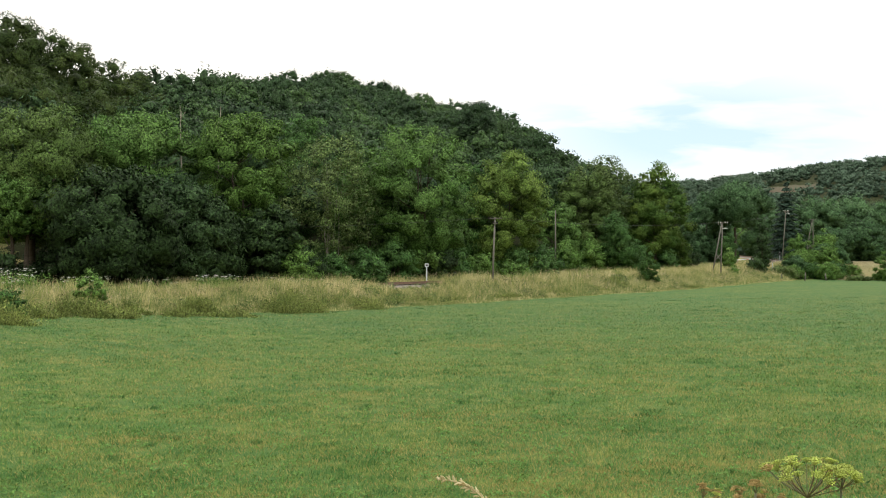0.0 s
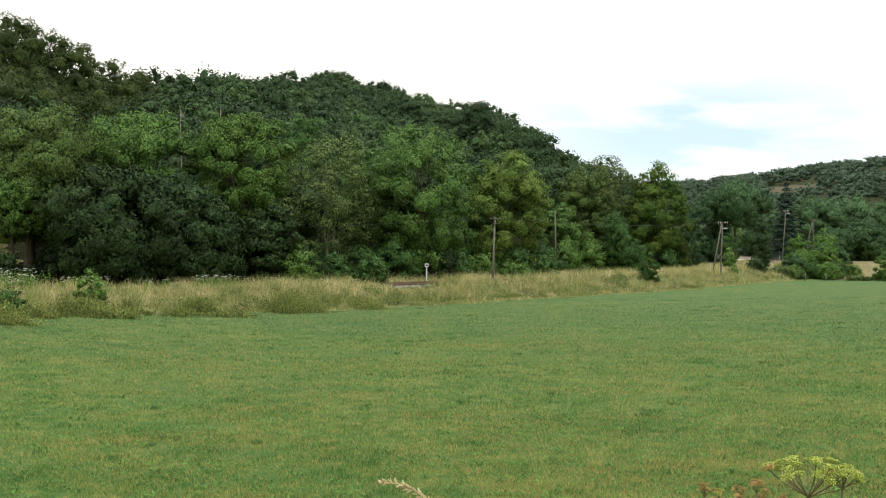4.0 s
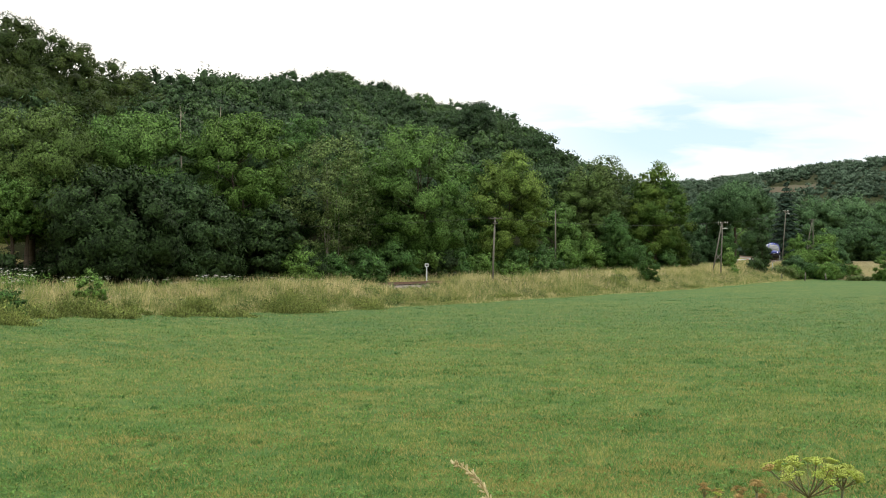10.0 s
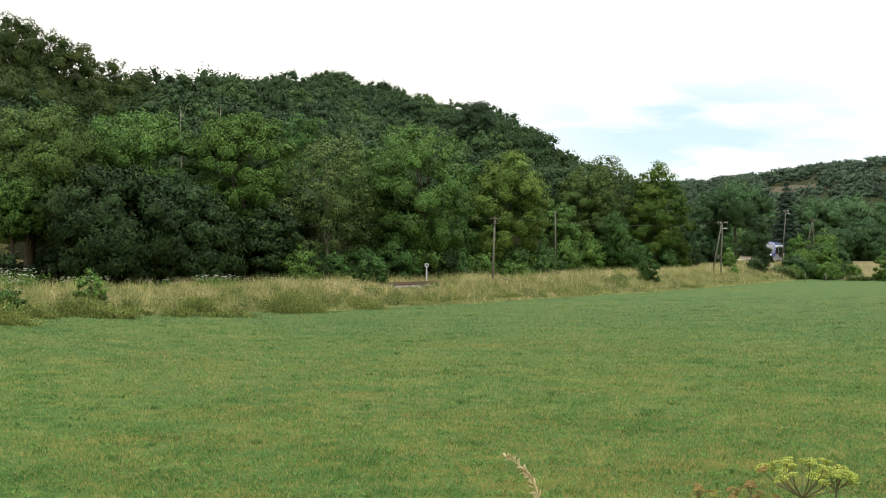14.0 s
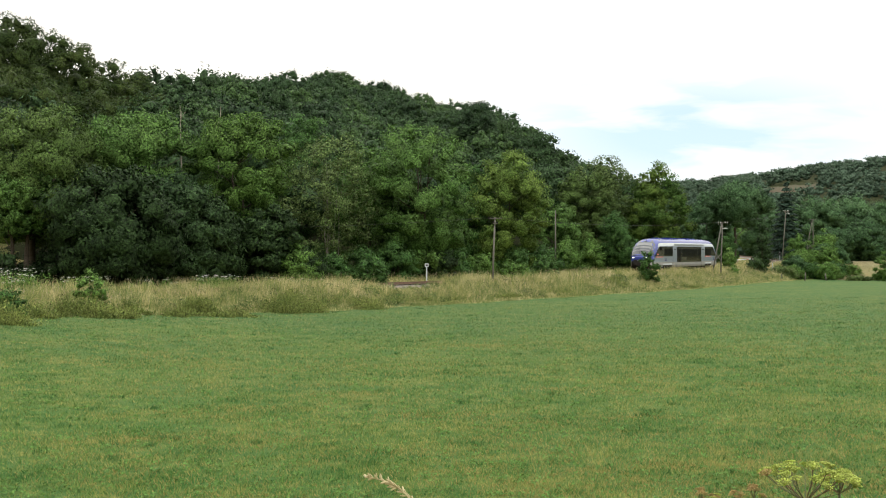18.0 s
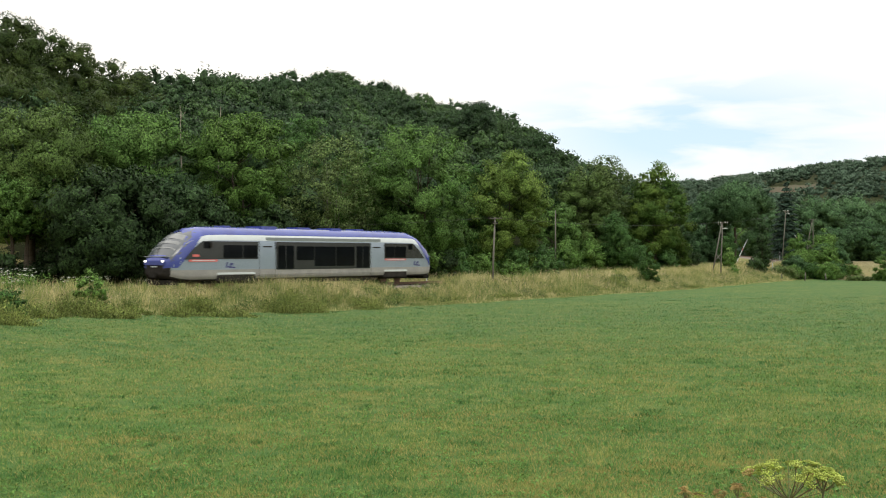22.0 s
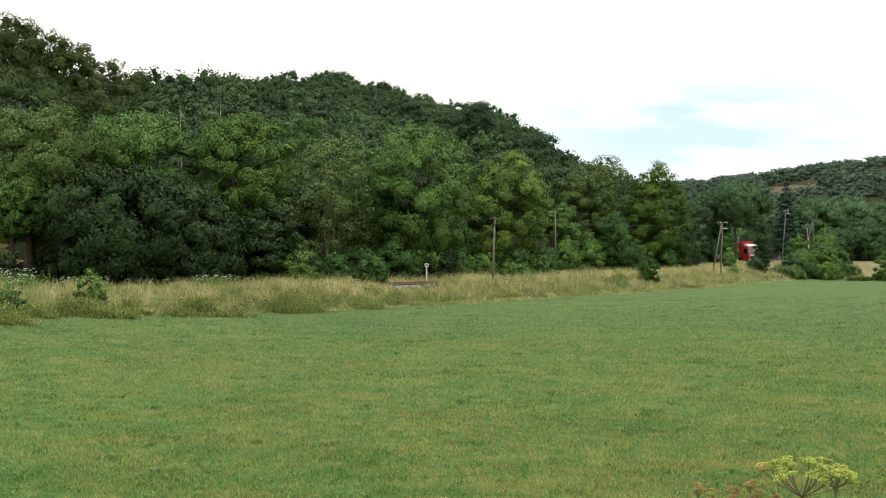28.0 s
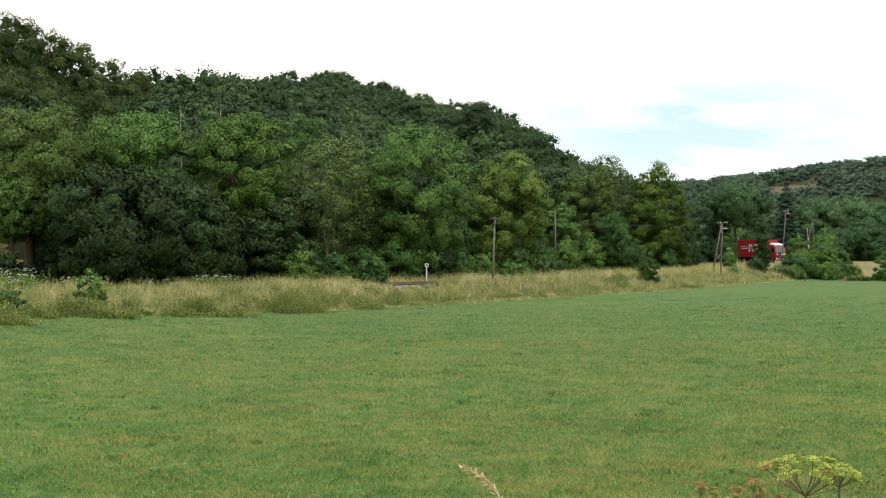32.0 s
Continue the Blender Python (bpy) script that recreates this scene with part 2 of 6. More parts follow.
def mesh_np(name, verts, faces, mats, normals=None):
    """A mesh from arrays; faces all of one corner count; normals per face or per point give rounded shading."""
    me = bpy.data.meshes.new(name)
    verts = np.asarray(verts, np.float32)
    faces = np.asarray(faces, np.int32)
    n, k = faces.shape
    me.vertices.add(len(verts))
    me.vertices.foreach_set("co", verts.ravel())
    me.loops.add(n * k)
    me.loops.foreach_set("vertex_index", faces.ravel())
    me.polygons.add(n)
    me.polygons.foreach_set("loop_start", np.arange(0, n * k, k, dtype=np.int32))
    me.update(calc_edges=True)
    if normals is not None:
        rounded = me.attributes.new("custom_normal", "FLOAT_VECTOR", "POINT")
        normals = np.asarray(normals, np.float32)
        rounded.data.foreach_set("vector", (normals if len(normals) == len(verts) else np.repeat(normals, k, axis=0)).ravel())
    for m in mats if isinstance(mats, (list, tuple)) else [mats]:
        me.materials.append(m)
    return me


def part(name, bm, mat, parent=None, label=""):
    """Links a bmesh as one mesh object under a thing or a part."""
    me = bpy.data.meshes.new(name)
    bm.to_mesh(me)
    bm.free()
    for m in mat if isinstance(mat, (list, tuple)) else [mat]:
        me.materials.append(m)
    ob = new(name, me)
    if parent:
        ob.parent = parent
    return tagged(ob, label)


def piece(name, mesh, parent, label=""):
    ob = new(name, mesh)
    ob.parent = parent
    return tagged(ob, label)


def box(bm, x0, x1, y0, y1, z0, z1, bevel=0.0):
    made = bmesh.ops.create_cube(bm, size=1.0)["verts"]
    for v in made:
        v.co = Vector(((x0 + x1) / 2 + v.co.x * (x1 - x0), (y0 + y1) / 2 + v.co.y * (y1 - y0), (z0 + z1) / 2 + v.co.z * (z1 - z0)))
    if bevel:
        bmesh.ops.bevel(bm, geom=list({e for v in made for e in v.link_edges}), offset=bevel, segments=2, affect="EDGES")
    return made


def tube(bm, points, radii, sides=6, cap=True):
    """A tapered tube along points."""
    rings = []
    for i, p in enumerate(points):
        p = Vector(p)
        a = Vector(points[max(i - 1, 0)])
        b = Vector(points[min(i + 1, len(points) - 1)])
        way = (b - a).normalized()
        u = way.orthogonal().normalized() if i == 0 else (u - way * u.dot(way)).normalized()
        v = way.cross(u)
        rings.append([bm.verts.new(p + (u * math.cos(k * math.tau / sides) + v * math.sin(k * math.tau / sides)) * radii[i]) for k in range(sides)])
    for r0, r1 in zip(rings, rings[1:]):
        for k in range(sides):
            bm.faces.new((r0[k], r0[(k + 1) % sides], r1[(k + 1) % sides], r1[k])).smooth = True
    if cap:
        bm.faces.new(rings[0][::-1])
        bm.faces.new(rings[-1])


def smooth(x):
    x = np.clip(x, 0.0, 1.0)
    return x * x * (3 - 2 * x)


# ---- the railway line: one gentle left-hand curve ----
STEP = 1.0
S_AXIS = np.arange(-80.0, 460.0 + STEP, STEP)


def heading(s):
    s = np.clip(s, -30.0, 320.0)
    return 0.6186 - 0.7942e-3 * s - 7.946e-6 * s ** 2 + 17.04e-9 * s ** 3


_h = heading(S_AXIS)
TX = np.concatenate([[0.0], np.cumsum((np.sin(_h[1:]) + np.sin(_h[:-1])) / 2 * STEP)])
TY = np.concatenate([[0.0], np.cumsum((np.cos(_h[1:]) + np.cos(_h[:-1])) / 2 * STEP)])
_i0 = int(80 / STEP)
TX, TY = TX - TX[_i0] - 22.85, TY - TY[_i0] + 64.62
TZ = np.where(S_AXIS > 12, 2.0e-5 * np.clip(S_AXIS - 12, 0, 330) ** 2, 0.0)


def on_track(s, off=0.0):
    """Place on the line at s metres; off: metres to the camera's side."""
    x, y, h = np.interp(s, S_AXIS, TX), np.interp(s, S_AXIS, TY), heading(np.asarray(s, float))
    return x + np.cos(h) * off, y - np.sin(h) * off, np.interp(s, S_AXIS, TZ)


def to_track(x, y):
    """s along the line and d across it, positive on the far side, for arrays of places."""
    x, y = np.asarray(x, float).ravel(), np.asarray(y, float).ravel()
    s_out, d_out = np.empty_like(x), np.empty_like(x)
    cx, cy, cs, ch = TX[::4], TY[::4], S_AXIS[::4], heading(S_AXIS[::4])
    for a in range(0, len(x), 20000):
        xs, ys = x[a:a + 20000], y[a:a + 20000]
        k = np.argmin((xs[:, None] - cx) ** 2 + (ys[:, None] - cy) ** 2, axis=1)
        dx, dy, h = xs - cx[k], ys - cy[k], ch[k]
        s_out[a:a + 20000] = cs[k] + dx * np.sin(h) + dy * np.cos(h)
        d_out[a:a + 20000] = -dx * np.cos(h) + dy * np.sin(h)
    return s_out, d_out


def bank_width(s):
    return 5.4 + .22 * np.sin(s * .42) + .16 * np.sin(s * 1.1 + 1) + 1.2 * (1 - smooth((s + 2) / 12)) + 1.6 * smooth(s / 60) + 1.5 * smooth((s - 90) / 60)


def ground_z(x, y):
    """Height of the ground, for arrays of places."""
    shape = np.shape(x)
    x, y = np.asarray(x, float).ravel(), np.asarray(y, float).ravel()
    s, d = to_track(x, y)
    tz = np.interp(s, S_AXIS, TZ) - 0.42
    field = -1.4 + 0.55 * smooth((-x - 5) / 18) + 0.06 * np.sin(x * 0.11 + 1.0) * np.sin(y * 0.07)
    field = field + (0.8 - field) * smooth((y - 166) / 22) * smooth((x - 20) / 30)
    # the lane's bank under the camera
    lane = 0.45 - 0.1 * y
    field = np.where(y < 22, np.maximum(field, field + (lane - field) * (1 - smooth((y - 1.0) / 13))), field)
    e = -d
    near = tz + (field - tz) * smooth((e - 2.6) / (bank_width(s) - 2.6))
    # a wooded spur that falls steeply towards the valley
    foot = np.interp(x, TX, TY) + 40
    crest = np.interp(x, (-400, -120, -60, -38, -25, -10, 5, 14, 24, 34, 42, 49, 72), (37, 37.5, 43.5, 50.5, 47, 42.5, 39.3, 38.5, 33, 24, 9, 1, 0))
    hill = crest * np.clip((y - foot) / (430 - np.minimum(foot, 330)), 0, 1) * (1 - smooth((y - 520) / 300))
    hill = hill + 2.0 * np.sin(s * 0.05 + d * 0.02) * smooth((hill - 4) / 15)
    far = tz + hill
    z = np.where(d > 0, far, near)
    # the hills beyond the valley
    along = x / np.maximum(y, 1.0)
    range_h = (69 + 36 * smooth((along - 0.14) / 0.22) + 5 * np.sin(x * 0.012)) * smooth((y - 640) / 760) * smooth((along + 0.05) / 0.15)
    # added unseen rise behind the camera, keeps bright sky out of the railcar's windows
    z = np.where(y < -25, z + 75 * smooth((-y - 25) / 420), z)
    return np.maximum(z, np.where(y > 500, range_h, -5)).reshape(shape)


def gz(x, y):
    return float(ground_z(np.array([x]), np.array([y]))[0])

# ---- the ground: one sheet to the horizon ----


def in_pasture(tan, y, margin=0.0):
    """The dry pasture in a gap of the far woods."""
    return (np.abs(tan - 0.287) < 0.023) & (y < 1140 + 9 * np.sin(tan * 310) + 5 * np.sin(tan * 830)) & (y > 1064 - margin + 755 * (tan - 0.265) + 8 * np.sin(tan * 420 + 1))


def make_ground():
    def axis(stops):
        out = [stops[0][0]]
        for (a, _), (b, step) in zip(stops, stops[1:]):
            n = max(1, int(round((b - a) / step)))
            out += list(a + (b - a) * (np.arange(n) + 1) / n)
        return np.array(out)
    xs = axis([(-3600, 0), (-900, 300), (-300, 40), (-80, 8), (100, 1.5), (260, 8), (420, 8), (900, 30), (3600, 300)])
    ys = axis([(-900, 0), (-60, 120), (0, 6), (240, 1.5), (480, 8), (1050, 30), (1170, 6), (1800, 30), (4600, 350)])
    X, Y = np.meshgrid(xs, ys)
    Z = ground_z(X, Y)
    nx, ny = len(xs), len(ys)
    idx = np.arange(nx * ny).reshape(ny, nx)
    quads = np.stack([idx[:-1, :-1], idx[:-1, 1:], idx[1:, 1:], idx[1:, :-1]], -1).reshape(-1, 4)
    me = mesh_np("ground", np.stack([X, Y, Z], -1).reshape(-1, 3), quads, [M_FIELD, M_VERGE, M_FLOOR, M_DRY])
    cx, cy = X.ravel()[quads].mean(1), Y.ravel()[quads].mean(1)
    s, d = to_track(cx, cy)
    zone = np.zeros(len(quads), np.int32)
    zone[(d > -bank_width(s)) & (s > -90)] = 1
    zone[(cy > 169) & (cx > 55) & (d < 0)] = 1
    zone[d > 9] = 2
    zone[(d > 9) & (cx / np.maximum(cy, 1) < -0.353) & (cy < 150)] = 1
    zone[(cy > 260) & (d < 0)] = 1
    far = cy > 520
    zone[far] = 2
    zone[far & in_pasture(cx / cy, cy)] = 3
    zone[far & (np.abs(cx / cy - 0.196) < 0.014) & (np.abs(cy - 1120) < 60)] = 3
    zone[cy < 9] = 1
    me.polygons.foreach_set("material_index", zone)
    me.polygons.foreach_set("use_smooth", np.ones(len(quads), bool))
    tagged(new("ground", me), "mown green meadow with dry verges and wooded slopes", "ground", kind="structure")


make_ground()

# ---- leaves, trees and shrubs ----


def cards(rng, centres, normals, size, long=1.35):
    """Folded leaf-spray rhombs facing along the normals."""
    n = len(centres)
    size = np.broadcast_to(size, n)[:, None]
    nr = normals / np.maximum(np.linalg.norm(normals, axis=1, keepdims=True), 1e-6)
    r = rng.normal(size=(n, 3))
    u = np.cross(nr, r)
    u /= np.maximum(np.linalg.norm(u, axis=1, keepdims=True), 1e-6)
    v = np.cross(nr, u)
    drop = nr * size * rng.uniform(0.05, 0.45, (n, 1))
    quad = np.stack([centres - u * size * long, centres - v * size * 0.62 - drop, centres + u * size * long, centres + v * size * 0.62 - drop], 1)
    return quad.reshape(-1, 3)


def unit_dirs(rng, n, up=0.25):
    d = rng.normal(size=(n, 3))
    d /= np.linalg.norm(d, axis=1, keepdims=True)
    d[:, 2] += up
    return d / np.linalg.norm(d, axis=1, keepdims=True)


PROFILES = {
    "broad": ((0.0, 0.66), (0.2, 0.90), (0.45, 1.0), (0.72, 0.97), (0.88, 0.84), (1.0, 0.58)),
    "round": ((0.0, 0.66), (0.2, 0.92), (0.45, 1.0), (0.68, 0.95), (0.86, 0.76), (1.0, 0.45)),
    "upright": ((0.0, 0.85), (0.25, 1.0), (0.5, 0.92), (0.75, 0.72), (0.9, 0.5), (1.0, 0.28)),
    "shrub": ((0.0, 1.0), (0.3, 0.98), (0.6, 0.8), (0.85, 0.5), (1.0, 0.2)),
    "low": ((0.0, 1.1), (0.4, 1.0), (0.7, 0.85), (0.9, 0.6), (1.0, 0.35)),
    "fir": ((0.0, 1.0), (0.3, 0.75), (0.6, 0.45), (0.85, 0.18), (1.0, 0.03)),
}


def crown_points(rng, height, base, radius, profile, clumps, leaves, clump_size, flat=0.72, loose=0.5, sprays=9, solid=0.8):
    """Places and normals of leaf sprays, and the clumps' centres: boughs spread evenly over the crown, each of several flat sprays."""
    prof = np.array(PROFILES[profile])
    lean = rng.normal(size=2) * radius * 0.06
    bulge_a, bulge_p = rng.uniform(0.06, 0.17, 3), rng.uniform(0, math.tau, 3)
    cs = rng.uniform(0.65, 1.35, clumps) * clump_size * radius
    centre = np.zeros((clumps, 3))
    for k in range(clumps):
        # of several free places the one farthest from the boughs that stand already
        t = rng.uniform(0, 1, 7) ** (1.3 if profile == "low" else 0.85)
        ang = rng.uniform(0, math.tau, 7)
        env = np.interp(t, prof[:, 0], prof[:, 1]) * radius
        env = env * (1 + sum(a * np.sin((j + 2) * ang + p + t * 3) for j, (a, p) in enumerate(zip(bulge_a, bulge_p))))
        deep = rng.uniform(0.25, 0.75, 7) if rng.uniform() > solid else rng.uniform(0.86, 1.0, 7)
        rad = np.maximum(env * deep - cs[k] * 0.7, 0)
        z = base + t * (height - base) - cs[k] * flat * 0.8 * smooth((t - 0.55) / 0.4)
        c = np.stack([np.cos(ang) * rad + lean[0] * t, np.sin(ang) * rad + lean[1] * t, z], 1)
        gap = np.linalg.norm(c[:, None] - centre[None, :k], axis=2).min(1) if k else np.zeros(7)
        centre[k] = c[int(np.argmax(gap))]
    # flat sprays on each bough
    own = np.repeat(np.arange(clumps), sprays)
    sd = unit_dirs(rng, len(own), 0.45)
    sc = centre[own] + sd * cs[own][:, None] * rng.uniform(0.6, 0.86, (len(own), 1)) * np.array([1, 1, flat])
    share = cs[own] ** 2
    counts = np.maximum((share / share.sum() * leaves).astype(int), 2)
    which = np.repeat(np.arange(len(own)), counts)
    wide = cs[own][which][:, None]
    off = rng.normal(size=(len(which), 3))
    off /= np.maximum(np.linalg.norm(off, axis=1, keepdims=True), 1.0) ** 0.6
    p = sc[which] + off * wide * np.array([0.28, 0.28, 0.17])
    # loose twigs all round between the sprays
    loner = rng.uniform(size=len(which)) < 0.5
    ld = unit_dirs(rng, len(which), 0.2)
    lone = centre[own][which] + ld * wide * rng.uniform(0.6, 0.95, (len(which), 1)) * np.array([1, 1, flat])
    p = np.where(loner[:, None], lone, p)
    dirs = sd[which]
    # rounded shading: out of the bough, out of the crown, and upwards
    heart = np.array([0, 0, base + (height - base) * 0.45])
    out = (p - heart) / np.array([radius, radius, (height - base) * 0.55])
    out /= np.maximum(np.linalg.norm(out, axis=1, keepdims=True), 1e-6)
    inside = (p - centre[own][which]) / wide
    shade = out * 0.62 + inside * 0.70 + off * np.array([0.10, 0.10, 0.18]) + (0, 0, 0.04)
    shade /= np.maximum(np.linalg.norm(shade, axis=1, keepdims=True), 1e-6)
    nrm = shade + rng.normal(size=dirs.shape) * loose
    return p, nrm, centre, cs, shade


def lump_form():
    """The points and faces of a rounded block of twelve rhombs."""
    points = [Vector((x, y, z)).normalized() for x in (-1, 1) for y in (-1, 1) for z in (-1, 1)]
    axes = [Vector(tuple(sign if i == k else 0 for i in range(3))) for k in range(3) for sign in (-1, 1)]
    faces = []
    for i, a in enumerate(axes):
        for j, b in enumerate(axes[:i]):
            if abs(a.dot(b)) < 0.5:
                c, d = [k for k, p in enumerate(points) if p.dot(a) > 0 and p.dot(b) > 0]
                turn = (points[c] - a).cross(b - a).dot(a + b) > 0
                faces.append((8 + i, c, 8 + j, d) if turn else (8 + i, d, 8 + j, c))
    return np.array([p[:] for p in points + axes]), np.array(faces, np.int32)


LUMP_V, LUMP_F = lump_form()


def lumps(rng, centre, cs, flat, scale, heart):
    """The dense uneven wood and leaves deep behind the boughs' sprays: points, faces and normals."""
    n, k = len(centre), len(LUMP_V)
    top = smooth((centre[:, 2] - np.quantile(centre[:, 2], 0.8)) / max(np.ptp(centre[:, 2]) * 0.15, 1e-3))
    scale = scale * (1 - 0.25 * top)
    deep = centre * np.array([0.96, 0.96, 1.0]) - np.stack([cs * 0, cs * 0, cs * flat * 0.12], 1)
    a = rng.uniform(0, math.tau, n)
    spin = np.stack([np.cos(a), -np.sin(a), a * 0, np.sin(a), np.cos(a), a * 0, a * 0, a * 0, a * 0 + 1], 1).reshape(n, 3, 3)
    way = LUMP_V @ spin + rng.normal(size=(n, k, 3)) * 0.12
    v = deep[:, None] + way * (cs * scale)[:, None, None] * rng.uniform(0.75, 1.2, (n, k, 1)) * np.array([1, 1, flat])
    out = v - heart
    nrm = way * 0.7 + out / np.maximum(np.linalg.norm(out, axis=2, keepdims=True), 1e-6) * 0.62
    f = LUMP_F[None] + (np.arange(n) * k)[:, None, None]
    return v.reshape(-1, 3), f.reshape(-1, 4).astype(np.int32), (nrm / np.linalg.norm(nrm, axis=2, keepdims=True)).reshape(-1, 3)


def quads_of(n):
    return np.arange(n * 4, dtype=np.int32).reshape(-1, 4)


def wood_mesh(name, rng, height, base, radius, centres, trunk_r, limbs=10, stems=1, mat=None):
    bm = bmesh.new()
    order = rng.permutation(len(centres))
    for k in range(stems):
        off = Vector((rng.normal() * 0.25, rng.normal() * 0.25, 0)) * (stems > 1) * radius * 0.25
        top = Vector((rng.normal() * radius * 0.12, rng.normal() * radius * 0.12, base + (height - base) * (0.8 if stems > 2 else 0.6))) + off * 2.2
        pts = [off + Vector((0, 0, -0.4))]
        for i in range(1, 6):
            f = i / 5
            pts.append(off.lerp(top, f) + Vector((rng.normal(), rng.normal(), 0)) * 0.05 * height * 0.1)
        rs = [trunk_r * (1.25 - f * 1.12) / math.sqrt(stems) for f in (0, 0.2, 0.4, 0.6, 0.8, 1.0)]
        tube(bm, pts, rs, 7)
        for j in order[k::stems][:limbs // stems]:
            end = Vector(centres[j])
            if end.z < height * .42:
                continue
            f = min(0.92, max(0.25, (end.z - radius * 0.45) / top.z))
            a = pts[0].lerp(top, f)
            m = a.lerp(end, 0.5) + Vector((0, 0, -0.06 * (end - a).length))
            r0 = trunk_r * (1.0 - f * 0.75) * 0.45
            tube(bm, [a, a.lerp(m, 0.6), m.lerp(end, 0.4), end], [r0, r0 * 0.75, r0 * 0.5, r0 * 0.22], 5, False)
    me = bpy.data.meshes.new(name)
    bm.to_mesh(me)
    bm.free()
    me.materials.append(mat or M_BARK)
    return me


def tree(x, y, top, radius, mat, label, kind="broad", leaves=5200, clumps=46, base=0.16, leaf=0.17, seed=0, trunk=None, stems=1,
         name="tree", category="tree", bark=None, clump_size=0.30, flat=0.88, group="", dense=0.62):
    """A tree or shrub whose highest leaves reach the height top."""
    rng = np.random.default_rng(seed + 17)
    g = gz(x, y)
    height = top - g
    p, nrm, centre, cs, shade = crown_points(rng, height, height * base, radius, kind, clumps, leaves, clump_size, flat)
    keep = p[:, 2] > 0.05 * height * (base > 0.1)
    p, nrm, shade = p[keep], nrm[keep], shade[keep]
    root = new(name)
    root.location = (x, y, g)
    tagged(root, label, category, group)
    size = leaf * rng.uniform(0.6, 1.4, len(p))
    sprays = cards(rng, p, nrm, size)
    lv, lf, ln = lumps(rng, centre, cs, flat, dense, np.array([0, 0, height * (base + 1) * 0.45]))
    lv[:, 2] = np.maximum(lv[:, 2], 0.03)
    verts, faces = np.concatenate([sprays, lv]), np.concatenate([quads_of(len(p)), lf + len(sprays)])
    piece("foliage" if name != "tree" else "crown", mesh_np("crown", verts, faces, mat, np.concatenate([np.repeat(shade, 4, axis=0), ln])), root)
    piece("trunk" if name == "tree" else "branchwork", wood_mesh("trunk", rng, height, height * base, radius, centre,
          trunk or 0.016 * height + 0.05, 12, stems, bark), root)
    return root


def shrub(x, y, top, radius, mat, label, seed=0, leaves=None, leaf=None, kind="shrub", stems=4, category="bush", name="bush", base=0.02):
    height = top - gz(x, y)
    kind = "upright" if height > 2.3 * radius else kind
    leaves = leaves or int(min(3000, max(1000, 300 * height * radius)))
    leaves, leaf = (leaves * 2, 0.034) if y < 70 else (leaves, leaf or 0.042 + 0.00038 * y)
    return tree(x, y, top, radius, mat, label, kind, leaves, 26, base, leaf, seed, 0.03, stems, name, category, None, 0.36, 0.8)


